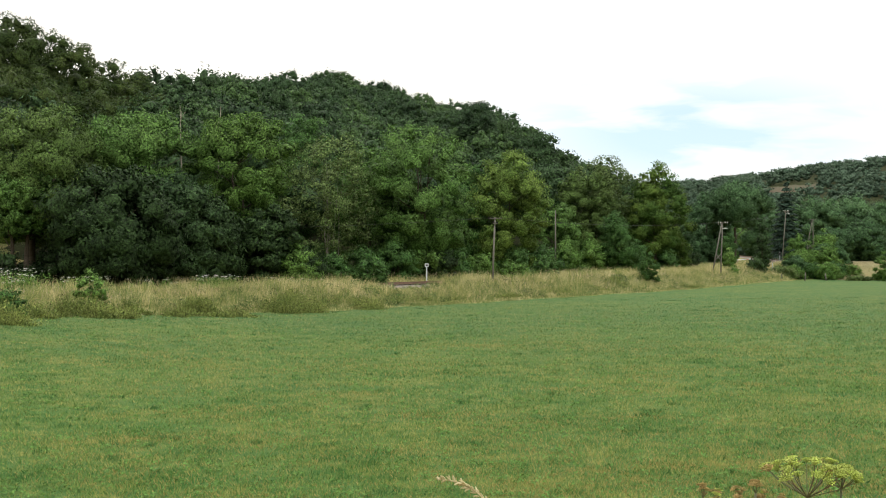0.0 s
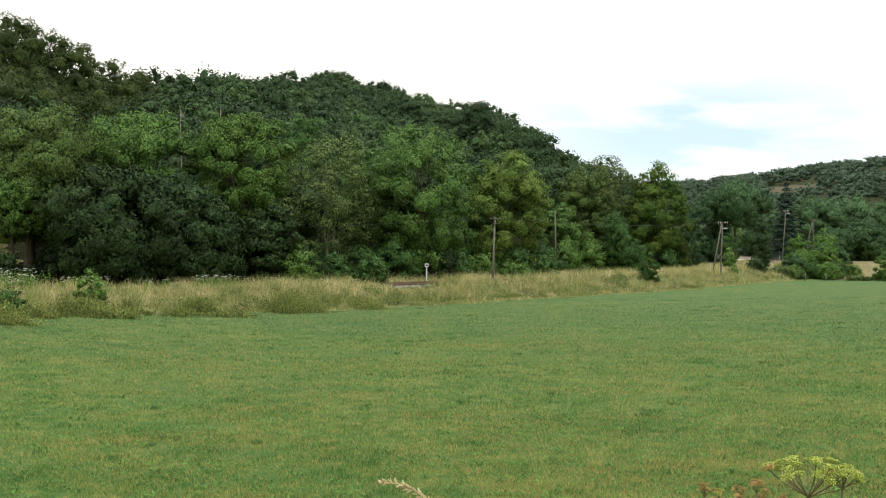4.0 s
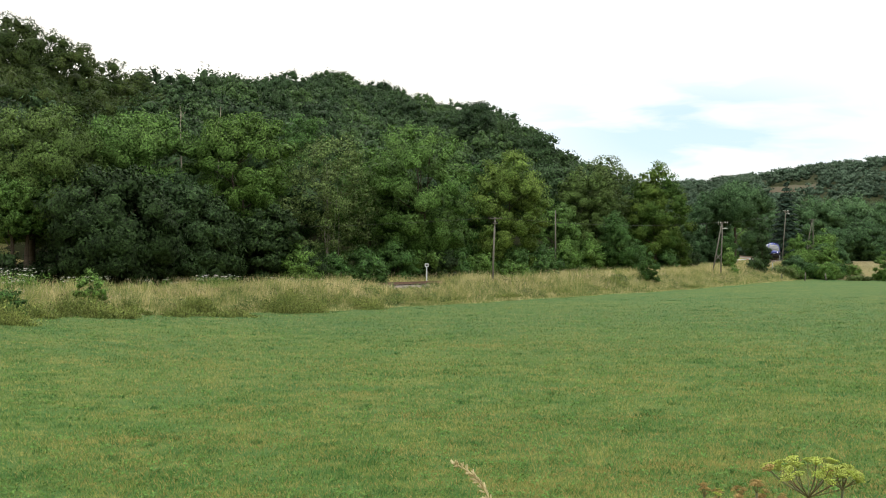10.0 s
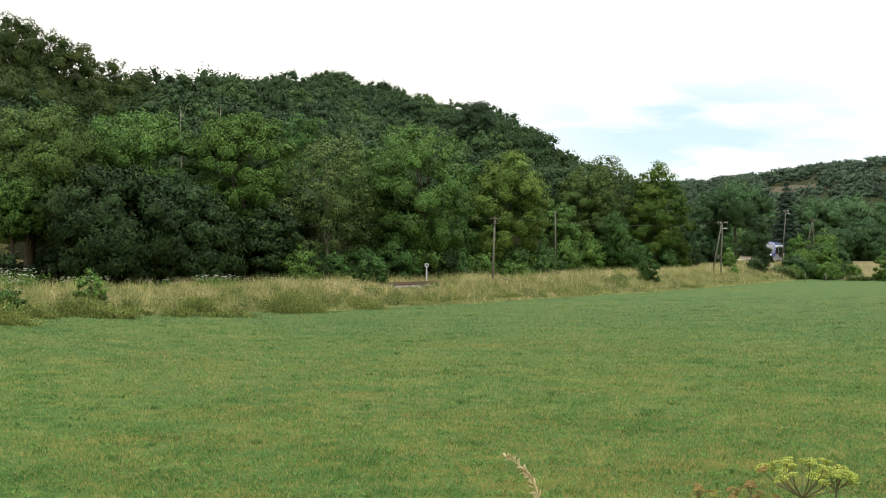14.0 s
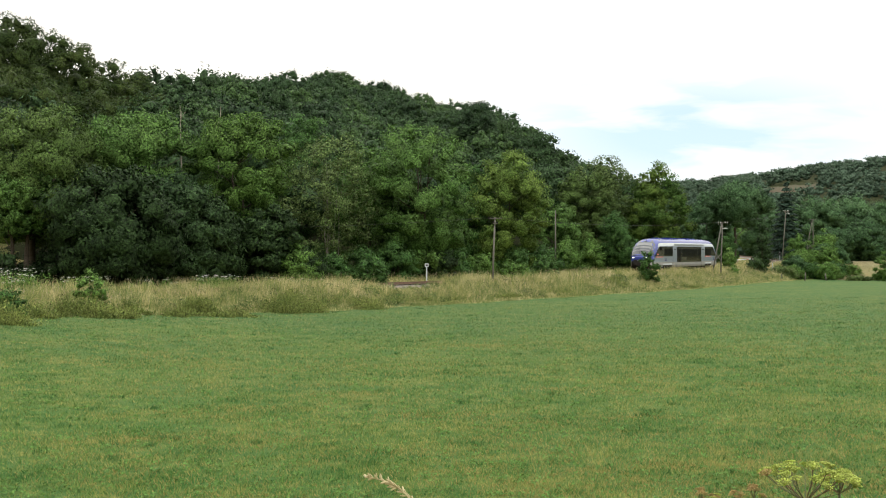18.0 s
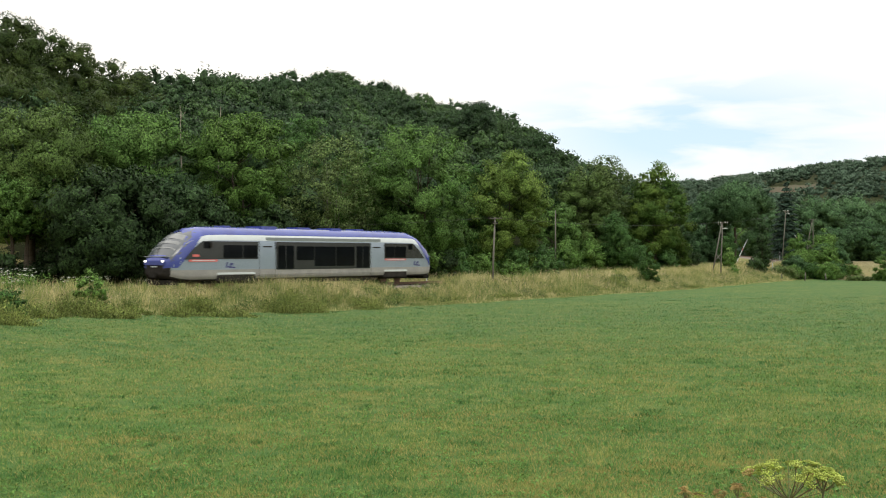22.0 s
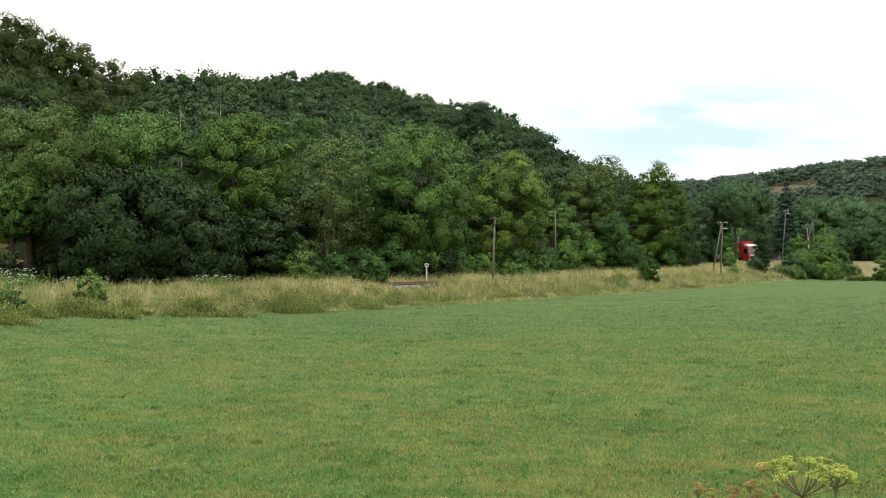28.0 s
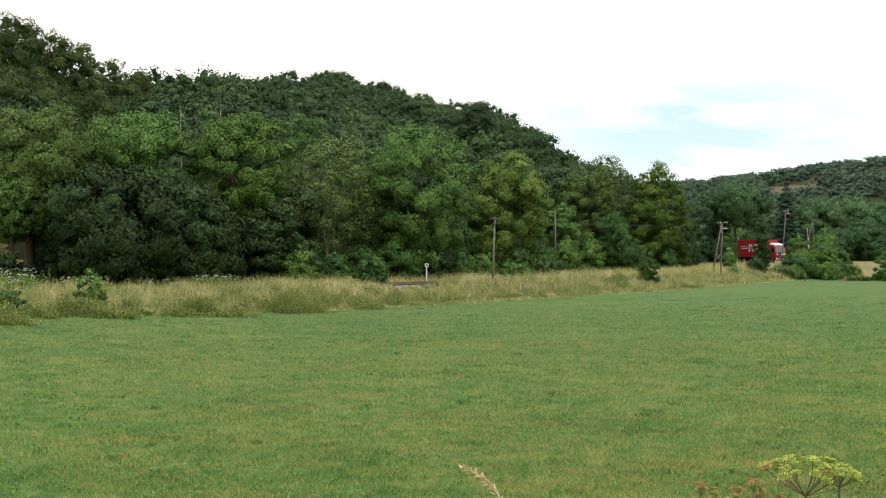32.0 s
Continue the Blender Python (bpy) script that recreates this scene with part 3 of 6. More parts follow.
# the row of trees behind the line: place, top, crown radius
for k, (x, y, top, r, mat, label, kind, n, base, stems) in enumerate([
    (-28.4, 84, 12.62, 4.7, M_ROBINIA_Y, "yellowish-green robinia with feathery foliage behind the railway", "broad", 7000, 0.8, 1),
    (-23.0, 92, 13.1, 4.5, M_ROBINIA, "green robinia with layered feathery foliage behind the railway", "broad", 6500, 1.15, 1),
    (-15.9, 96, 13.45, 4.1, M_BRIGHT, "bright green broadleaf tree with a wide crown behind the railway", "broad", 7000, 0.9, 2),
    (-14.45, 125, 16.88, 4.25, M_OAK, "dark green oak among the trees behind the railway", "round", 5000, 0.15, 1),
    (-10.1, 108, 12.9, 3.9, M_DRYLEAF, "thin brownish-green tree with bare upright stems", "broad", 3600, 0.1, 7),
    (-2.4, 112, 14.04, 5.2, M_ROBINIA, "wide green robinia with drooping feathery foliage", "broad", 7500, 0.1, 3),
    (-7.07, 118, 12.88, 4.01, M_ROBINIA, "green robinia between two larger trees", "round", 4500, 0.1, 2),
    (-22.61, 82, 8.18, 4.99, M_DARKLEAF_SHADE, "dense dark green tree with leaves to the ground", "round", 6500, 0.02, 2),
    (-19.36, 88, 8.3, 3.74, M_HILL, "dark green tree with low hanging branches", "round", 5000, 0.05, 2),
    # the next three carry the shade below the crowns in their leaf colour
    (-17.4, 90, 6.6, 3.3, M_DARKLEAF_SHADE, "dense green tree with robinia shade put into its leaf colour", "round", 5000, 0.02, 2),
    (-13.6, 94, 6.0, 2.6, M_DARKLEAF_SHADE, "dense green tree with robinia shade put into its leaf colour", "round", 4000, 0.02, 2),
    (-28.2, 92, 8.0, 2.0, M_DARKLEAF_SHADE, "green tree behind the bare robinia trunks with shade in its leaf colour", "round", 3500, 0.02, 2),
    (7.2, 132, 13.7, 4.6, M_YELLOWTREE, "yellow-green tree with an open crown beside the line", "round", 6500, 0.08, 1),
    (21.1, 165, 16.0, 4.6, M_DRYLEAF, "thin grey-green tree with an airy top", "round", 5000, 0.1, 2),
    (28.5, 163, 14.6, 4.4, M_OAK_Y, "dark green oak with a pointed yellow-green top", "upright", 6500, 0.05, 1),
    (18.6, 162, 13.2, 4.0, M_ROBINIA_Y, "yellowish feathery tree leaning at the wood's edge", "broad", 5000, 0.1, 2),
    (-26.4, 94, 13.0, 1.9, M_ROBINIA, "narrow robinia between two wider ones", "upright", 3500, 0.1, 1),
    (3.2, 134, 12.2, 4.2, M_OAK, "dark green tree behind the telegraph pole", "round", 4500, 0.1, 1),
    (13.6, 147, 8.9, 3.4, M_ROBINIA, "green tree at the foot of the wooded spur", "round", 4000, 0.05, 1),
    (21.45, 150, 7.79, 2.97, M_OAK, "small dark green tree at the wood's edge", "upright", 2500, 0.03, 1),
    (50.7, 212, 15.5, 6.2, M_VALLEY, "large dark green tree behind the line", "upright", 7500, 1.45, 1),
    (48.23, 222, 13.72, 4.74, M_VALLEY, "dark green tree behind the line", "round", 4500, 0.05, 1),
    (106.78, 410, 22.41, 7.61, M_VALLEY, "dark green tree near the crossing", "round", 4500, 0.05, 1),
    (91.36, 300, 16.96, 8.36, M_VALLEY, "green tree behind the level crossing", "round", 5000, 0.05, 1),
    (106.37, 320, 18.69, 9.66, M_VALLEY, "green tree behind the level crossing", "round", 5000, 0.05, 1),
    (108.08, 300, 16.26, 7.66, M_VALLEY, "green tree behind the level crossing", "round", 5000, 0.05, 1),
    (82.65, 238, 9.14, 4.7, M_VALLEY, "rounded green tree beside the road", "round", 5000, 0.04, 1),
    (75.71, 236, 7.76, 4.38, M_VALLEY, "green tree beside the road", "round", 4500, 0.04, 1),
    (-28.47, 81, 7.8, 2.18, M_ROBINIA, "slim robinia with a bare trunk at the clearing", "broad", 2500, 1.35, 1),
    (-27.89, 81.5, 8.22, 2.19, M_ROBINIA, "slim robinia with a forked bare trunk at the clearing", "broad", 2500, 1.35, 1),
    (-48.2, 135, 29.28, 5.73, M_OLDOAK, "tall old oak on the slope above the trees", "broad", 6500, 0.25, 1),
    (-48.72, 142, 29.11, 5.23, M_OLDOAK, "dense old oak on the slope above the trees", "broad", 7000, 0.25, 1),
    (-44.78, 138, 27.96, 5.08, M_OLDOAK, "tall oak on the slope above the trees", "broad", 6000, 0.25, 1),
    (-42.97, 146, 27.57, 2.89, M_OLDOAK, "oak with a thin leafy top on the slope", "upright", 3000, 0.25, 1),
    (-40.81, 148, 25.99, 4.61, M_OLDOAK, "oak on the slope above the trees", "broad", 5000, 0.2, 1),
    (-39.54, 158, 26.28, 4.03, M_OLDOAK, "oak on the slope above the trees", "round", 5000, 0.2, 1),
    (16.7, 210, 24.5, 4.6, M_HILL, "dark oak on the steep edge of the wooded spur", "round", 5500, 0.2, 1),
    (20.2, 208, 20.6, 3.4, M_HILL, "dark oak on the steep edge of the wooded spur", "round", 4500, 0.2, 1),
    (20.6, 203, 14.6, 3.0, M_HILL, "dark oak low on the edge of the wooded spur", "round", 4500, 0.2, 1),
    (6.5, 230, 31.2, 5.2, M_HILL_B, "broad dark oak on the crest of the spur", "broad", 6500, 0.2, 1),
    (12.3, 222, 27.6, 4.0, M_HILL, "dark oak on the crest of the spur", "round", 5000, 0.2, 1),
    (-41.45, 120, 20.58, 5.78, M_OLDOAK, "broad oak on the slope behind the robinias", "broad", 6000, 0.15, 1),
    (-35.91, 122, 19.19, 5.18, M_OLDOAK, "broad oak on the slope behind the robinias", "broad", 6000, 0.15, 1)
]):
    tree(x, y, top, r, mat, label, kind, int(n * (2.6 if y < 180 else 1.7)), 74, base * 0.35, (0.053 + 0.00041 * y) * (1.35 if mat is M_DARKLEAF_SHADE else 1.0), k, 0.07 if mat is M_DRYLEAF else None, stems, bark=M_PALEBARK if mat is M_DRYLEAF else None, clump_size=0.27, flat=0.84, dense=0.25 if mat is M_DRYLEAF else 0.62)

for k, (x, y, top, r, mat, label) in enumerate([
    (-11.08, 94, 3.4, 1.85, M_SHRUB, "leafy bright green bush in the verge"),
    (-18.76, 90, 3.63, 2.51, M_DARKLEAF_SHADE, "green undergrowth bush below the trees with shade in its leaf colour"),
    (-15.67, 94, 3.27, 2.4, M_DARKLEAF_SHADE, "green undergrowth bush below the trees with shade in its leaf colour"),
    (-20.72, 86, 4.16, 2.4, M_DARKLEAF_SHADE, "green undergrowth bush below the trees with shade in its leaf colour"),
    (-25.66, 82, 3.31, 1.71, M_DARKLEAF_SHADE, "green undergrowth bush below the trees with shade in its leaf colour"),
    (-7.09, 106, 3.17, 2.46, M_OAK, "green undergrowth bush at the wood's edge"),
    (-4.21, 108, 3.69, 2.26, M_OAK, "green undergrowth bush at the wood's edge"),
    (-0.47, 112, 3.49, 2.34, M_DARKLEAF_SHADE, "green undergrowth bush below the trees with shade in its leaf colour"),
    (3.8, 124, 2.77, 2.01, M_SHRUB, "leafy bright green bush in the verge"),
    (7.3, 130, 3.41, 2.41, M_OAK, "green undergrowth bush at the wood's edge"),
    (10.8, 136, 3.6, 2.53, M_OAK, "green undergrowth bush at the wood's edge"),
    (14.24, 142, 4.06, 2.31, M_SHRUB, "leafy bright green bush in the verge"),
    (17.61, 147, 5.08, 2.39, M_SHRUB, "leafy bright green bush in the verge"),
    (23.71, 152, 4.34, 2.12, M_OAK, "green undergrowth bush at the wood's edge"),
    (29.42, 160, 2.97, 1.86, M_OAK, "green undergrowth bush at the wood's edge"),
    (35.62, 178, 3.89, 2.07, M_DARKLEAF_SHADE, "green undergrowth bush below the trees with shade in its leaf colour"),
    (-9.19, 102, 2.65, 1.66, M_OAK, "green undergrowth bush at the wood's edge"),
    (-13.55, 96, 3.07, 1.56, M_DARKLEAF_SHADE, "green undergrowth bush below the trees with shade in its leaf colour"),
    (-29.33, 88, 3.6, 1.23, M_DARKLEAF_SHADE, "green undergrowth bush below the trees with shade in its leaf colour"),
    (16.93, 118, 0.28, 1.15, M_BRAMBLE, "low brownish-green brambles and weeds in the grass"),
    (20.34, 121, 2.9, 1.15, M_OAK, "leafy bright green bush in the verge"),
    (37.66, 160, 3.27, 1.11, M_SHRUB, "leafy bright green bush in the verge"),
    (43.7, 167, 7.43, 1.24, M_HILL, "green undergrowth bush at the wood's edge"),
    (44.0, 168.5, 6.14, 1.17, M_HILL, "green undergrowth bush at the wood's edge"),
    (44.1, 168, 4.57, 1.17, M_HILL, "green undergrowth bush at the wood's edge"),
    (42.6, 166, 2.23, 1.39, M_HILL, "green undergrowth bush at the wood's edge"),
    (36.72, 192, 5.28, 1.78, M_OAK, "green undergrowth bush at the wood's edge"),
    (36.51, 153, 0.66, 0.92, M_SHRUB, "leafy bright green bush in the verge"),
    (59.6, 165, 3.0, 1.3, M_SHRUB, "leafy bright green bush in the verge"),
    (54.99, 188, 5.65, 2.01, M_SHRUB, "leafy bright green bush in the verge"),
    (58.34, 187, 4.16, 2.17, M_VALLEY, "tall light green bush beside the crossing"),
    (61.55, 262, 6.2, 2.07, M_OAK, "green undergrowth bush at the wood's edge"),
    (-17.96, 62, 1.46, 0.95, M_SHRUB, "leafy bright green bush in the verge"),
    (37.92, 210, 5.78, 2.14, M_OAK, "green undergrowth bush at the wood's edge"),
    (49.26, 222, 4.85, 2.06, M_OAK, "green undergrowth bush at the wood's edge"),
    (50.27, 221, 5.46, 1.74, M_OAK, "green undergrowth bush at the wood's edge"),
    (51.98, 217, 5.6, 0.91, M_OAK, "green undergrowth bush at the wood's edge"),
    (51.64, 222, 4.54, 1.86, M_OAK, "green undergrowth bush at the wood's edge"),
    (37.05, 200, 4.49, 2.14, M_OAK, "green undergrowth bush at the wood's edge"),
    (39.57, 202, 4.14, 1.88, M_DARKLEAF_SHADE, "green undergrowth bush below the trees with shade in its leaf colour"),
    (48.2, 206, 5.9, 2.1, M_OAK, "green undergrowth bush at the wood's edge"),
    (45.9, 214, 6.24, 3.97, M_VALLEY, "tall light green bush beside the crossing"),
    (59.6, 190, 6.4, 2.2, M_SHRUB, "tall leafy bush beside the crossing"),
    (65.2, 206, 6.8, 1.9, M_VALLEY, "tall light green bush beside the crossing"),
    (58.9, 186, 4.0, 1.5, M_OAK, "green bush in the hedge by the crossing"),
    (-5.6, 95.5, 2.4, 1.5, M_OAK, "green undergrowth bush at the wood's edge"),
    (6.6, 112, 1.9, 1.7, M_SHRUB, "leafy bright green bush in the verge"),
    (9.8, 118, 2.2, 1.6, M_OAK, "green undergrowth bush at the wood's edge"),
    (73.89, 232, 4.65, 2.15, M_VALLEY, "tall light green bush beside the crossing")
]):
    shrub(x, y, top, r, mat, label, 200 + k)


def weed_clump(x, y, height, radius, label, seed):
    """Nettles and brambles standing together in the tall grass, in uneven tufts that thin out to the sides."""
    rng = np.random.default_rng(seed)
    n, tufts = 950, 11
    hub = rng.normal(size=(tufts, 2)) * radius * np.array([.75, .5])
    rise = rng.uniform(.2, 1.0, tufts) * np.exp(-.35 * (hub ** 2).sum(1) / radius ** 2)
    own = rng.integers(0, tufts, n)
    spot = hub[own] + rng.normal(size=(n, 2)) * radius * .26
    base = np.stack([spot[:, 0], spot[:, 1], np.full(n, -.03)], 1)
    tall = height * rise[own] * rng.uniform(.25, 1.1, n)
    a = rng.uniform(0, math.tau, n)
    side = np.stack([np.cos(a), np.sin(a), np.zeros(n)], 1) * .011
    b = rng.uniform(0, math.tau, n)
    tip = base + np.stack([np.cos(b) * tall * .34, np.sin(b) * tall * .34, tall], 1)
    stalk = np.stack([base - side, base + side, tip + side * .2, tip - side * .2], 1).reshape(-1, 3)
    f = rng.uniform(.25, 1.0, (n, 1))
    at = base + (tip - base) * f + rng.normal(size=(n, 3)) * .05
    d = unit_dirs(rng, n, .5)
    v = np.concatenate([stalk, cards(rng, at, d, .046 * rng.uniform(.5, 1.5, n), 1.7)])
    root = tagged(new("weed_clump"), label, "weeds", "weed clumps on the bank")
    root.location = (x, y, gz(x, y))
    piece("foliage", mesh_np("weed_clump", v, quads_of(len(v) // 4), M_WEED), root)


# tall weeds along the foot of the bank: place, height, radius
for k, (x, y, h, r) in enumerate([
    (-18.57, 51.8, 1.7, .75), (-19.4, 53.5, 1.5, .7), (-20.77, 60.8, 1.1, .45), (-18.48, 61.8, 1.1, .7), (-16.85, 60.9, 1.25, .75), (-20.02, 77.3, 1.0, .5), (-13.22, 65.6, 1.4, .7),
    (-13.61, 62.9, .8, .75), (-11.88, 64.6, .8, .6), (-10.78, 65.6, .7, .4), (-9.45, 74.8, 1.65, .7), (-8.13, 76.8, 1.45, .85), (-5.91, 80.1, 1.1, 1.1), (-2.52, 84.7, .85, 1.4), (0.66, 88.8, .8, 1.4),
    (4.19, 94.1, .85, 1.3), (8.21, 100.5, .85, 1.2), (13.4, 108.5, 1.1, 1.0), (16.45, 113.9, 1.8, .75), (20.01, 121.1, 2.2, .85), (24.6, 126.0, 1.2, 1.2), (29.5, 136.0, 1.3, 1.2), (28.4, 141.5, 1.6, 1.4)
]):
    weed_clump(x - .25, y + .7, h * (.85 if h > 1.3 else .62), r * 1.25, "tall green nettles and weeds at the foot of the bank", 500 + k)

# low bushes with leaves down into the grass
for k, (x, y, top, r, mat, label) in enumerate([
    (57.06, 167, -0.64, 1.4, M_BRAMBLE, "low brownish-green brambles and weeds in the grass"),
    (60.21, 168, -0.26, 1.09, M_BRAMBLE, "low brownish-green brambles and weeds in the grass"),
    (-20.38, 57, 0.72, 1.06, M_OAK, "green undergrowth bush at the wood's edge"),
    (-19.33, 57.5, 0.49, 0.67, M_BRAMBLE, "low brownish-green brambles and weeds in the grass"),
    (-16.35, 59.5, 0.02, 0.97, M_BRAMBLE, "low brownish-green brambles and weeds in the grass"),
    (-17.44, 60, 0.34, 0.78, M_BRAMBLE, "low brownish-green brambles and weeds in the grass"),
    (-18.27, 60, 0.62, 0.84, M_BRAMBLE, "low brownish-green brambles and weeds in the grass"),
    (-16.26, 63, 0.45, 0.53, M_BRAMBLE, "low brownish-green brambles and weeds in the grass"),
    (-13.45, 66, 0.19, 0.92, M_BRAMBLE, "low brownish-green brambles and weeds in the grass"),
    (-9.33, 72, 0.69, 0.94, M_BRAMBLE, "low brownish-green brambles and weeds in the grass"),
    (-8.16, 73.5, 0.28, 1.09, M_BRAMBLE, "low brownish-green brambles and weeds in the grass"),
    (-4.91, 79, -0.22, 0.92, M_BRAMBLE, "low brownish-green brambles and weeds in the grass"),
    (54.2, 184, 3.2, 2.0, M_SHRUB, "leafy bright green bush in the verge"),
    (57.6, 185, 3.6, 1.9, M_SHRUB, "leafy bright green bush in the verge"),
    (60.6, 186, 3.0, 1.6, M_VALLEY, "tall light green bush beside the crossing"),
    (52.94, 181, 3.08, 2.18, M_SHRUB, "leafy bright green bush in the verge"),
    (58.92, 185, 2.93, 1.72, M_SHRUB, "leafy bright green bush in the verge"),
    (47.79, 171, 0.65, 2.62, M_BRAMBLE, "low brownish-green brambles and weeds in the grass"),
    (48.9, 170, 0.9, 1.5, M_SHRUB, "leafy bright green bush in the verge"),
    (52.0, 171, 1.2, 1.9, M_OAK, "dark green bush in the hedge by the meadow"),
    (55.4, 172, 1.3, 1.8, M_OAK, "dark green bush in the hedge by the meadow"),
    (58.4, 174, 0.9, 1.4, M_SHRUB, "leafy bright green bush in the verge"),
    (53.67, 170, 1.21, 2.21, M_SHRUB, "leafy bright green bush in the verge"),
    (51.57, 178, 2.24, 2.07, M_VALLEY, "tall light green bush beside the crossing")
]):
    h = top - gz(x, y)
    if mat is M_BRAMBLE and y < 150:
        weed_clump(x, y, h, r, label, 300 + k)
        continue
    tree(x, y, top, r, mat, label, "low", int(min(6000, max(1800, 900 * h * r))), 34, 0.0, 0.030 + 0.0003 * y, 300 + k, 0.02, 5, "bush", "bush", None, 0.30, 0.85)


def fir(x, y, top, radius, label):
    rng = np.random.default_rng(5)
    g = gz(x, y)
    h = top - g
    root = tagged(new("fir_tree"), label, "conifer")
    root.location = (x, y, g)
    n = 5200
    t = rng.uniform(0.06, 1, n) ** 1.15
    tier = np.round(t * 17) / 17
    a = rng.uniform(0, math.tau, n)
    f = rng.uniform(0.25, 1, n)
    rr = radius * (1.05 - tier) ** .85 * f * (1 + 0.22 * np.sin(5 * a + tier * 40))
    p = np.stack([np.cos(a) * rr, np.sin(a) * rr, tier * h - rr * 0.35 + rng.normal(size=n) * 0.12], 1)
    nrm = np.stack([np.cos(a) * 0.5, np.sin(a) * 0.5, np.ones(n)], 1) + rng.normal(size=(n, 3)) * 0.3
    piece("crown", mesh_np("crown", cards(rng, p, nrm, 0.32 * rng.uniform(0.6, 1.3, n), 1.6), quads_of(n), M_FIR), root)
    bm = bmesh.new()
    tube(bm, [(0, 0, -0.3), (0, 0, h * 0.5), (0, 0, h * 0.97)], [0.28, 0.16, 0.03], 7)
    part("trunk", bm, M_BARK, root)


def snag(x, y, top, seed):
    """A dead standing tree with a few broken pale branches."""
    rng = np.random.default_rng(seed)
    g = gz(x, y)
    h = top - g
    root = tagged(new("dead_tree"), "bare pale dead tree standing among the woods", "tree", "dead trees in the wood")
    root.location = (x, y, g)
    lean = Vector((rng.uniform(-1, 1) * .8, rng.normal() * .3, 0))
    bm = bmesh.new()
    tube(bm, [Vector((0, 0, -.3)), lean * .3 + Vector((0, 0, h * .4)), lean * .8 + Vector((0, 0, h * .75)), lean + Vector((0, 0, h))], [.11, .085, .05, .015], 7)
    part("trunk", bm, M_PALEBARK, root)
    for k in range(5):
        f = rng.uniform(.72, .95)
        a = lean * f + Vector((0, 0, h * f))
        way = Vector((rng.normal() * .7, rng.normal() * .5, rng.uniform(1.0, 2.0))).normalized() * rng.uniform(.5, 1.2)
        bm = bmesh.new()
        tube(bm, [a, a + way * .5 + Vector((0, 0, -.05)), a + way], [.032, .022, .008], 5)
        part("branch", bm, M_PALEBARK, root)


for k, (x, y, top) in enumerate([(-21.0, 99, 14.2), (-18.9, 100, 14.3), (-16.7, 100.5, 13.6)]):
    snag(x, y, top, 700 + k)

fir(81.2, 288, 18.9, 5.6, "dark blue-green fir with a pointed top")


# ---- woods on the slope and on the far hills ----


def scattered_woods(name, label, mats, places, crown, leaves, leaf, seed, boughs=34, size=0.28):
    rng = np.random.default_rng(seed)
    forms = []
    for _ in range(12):
        p, nrm, _c, _s, shade = crown_points(rng, 1.0, 0.42, 0.36, ("broad", "round")[rng.integers(2)], boughs, leaves, size, 0.95, 0.6, 7)
        forms.append((p, nrm, shade, lumps(rng, _c, _s, 0.95, 0.60, np.array([0, 0, 0.55]))))
    verts, faces, tone, rounded, count = [], [], [], [], 0
    for x, y, z, h in places:
        p, nrm, shade, (lv, lf, ln) = forms[rng.integers(12)]
        a = rng.uniform(0, math.tau)
        spin = np.array([[math.cos(a), math.sin(a), 0], [-math.sin(a), math.cos(a), 0], [0, 0, 1]])
        w = crown * rng.uniform(0.8, 1.25)
        grow = np.array([h * w, h * w, h])
        q = (p * grow) @ spin + (x, y, z)
        v = cards(rng, q, nrm @ spin, leaf * rng.uniform(0.6, 1.4, len(q)))
        verts += [v, (lv * grow) @ spin + (x, y, z)]
        faces += [quads_of(len(q)) + count, lf + count + len(v)]
        count += len(v) + len(lv)
        rounded += [np.repeat(shade @ spin, 4, axis=0), ln @ spin]
        tone.append(np.full(len(q) + len(lf), rng.integers(len(mats)), np.int32))
    me = mesh_np(name, np.concatenate(verts), np.concatenate(faces), mats, np.concatenate(rounded))
    me.polygons.foreach_set("material_index", np.concatenate(tone))
    tagged(new(name, me), label, "woods", kind="stuff")


def slope_places(seed=3):
    rng = np.random.default_rng(seed)
    s, d = np.meshgrid(np.arange(-40, 450, 8.4), np.arange(26, 235, 8.4))
    s, d = (s + rng.uniform(-3.2, 3.2, s.shape)).ravel(), (d + rng.uniform(-3.2, 3.2, d.shape)).ravel()
    x, y, _ = on_track(s, -d)
    keep = (np.abs(x / y) < 0.41) & (y > 60)
    x, y = x[keep], y[keep]
    z = ground_z(x, y)
    h = rng.uniform(10.5, 15.8, len(x))
    # only trees whose heads rise above those before them
    tan, up = x / y, (z + h - EYE_Z) / y
    col = np.round(tan / 0.012).astype(int)
    order = np.argsort(y)
    best, out = {}, []
    for i in order:
        crest = best.get(col[i], -1)
        if up[i] > crest - 0.012:
            out.append(i)
        best[col[i]] = max(crest, up[i])
    return [(x[i], y[i], z[i] - 0.5, h[i]) for i in out]


scattered_woods("hillside_woods", "dense dark green deciduous woods covering the hillside", [M_HILL, M_HILL_B, M_HILL, M_HILL_C], slope_places(), 0.98, 900, 0.215, 11)


def far_places(seed=4):
    rng = np.random.default_rng(seed)
    x, y = rng.uniform(60, 760, 9000), rng.uniform(640, 1480, 9000)
    tan = x / y
    keep = (tan > 0.12) & (tan < 0.42)
    keep &= ~(in_pasture(tan, y, 30.0) & (rng.uniform(size=len(x)) > 0.07))
    x, y = x[keep][:1150], y[keep][:1150]
    return [(a, b, c - 0.36 * h, h) for a, b, c, h in zip(x, y, ground_z(x, y), rng.uniform(12, 19, len(x)))]


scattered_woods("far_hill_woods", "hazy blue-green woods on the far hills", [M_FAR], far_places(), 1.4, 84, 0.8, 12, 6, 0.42)


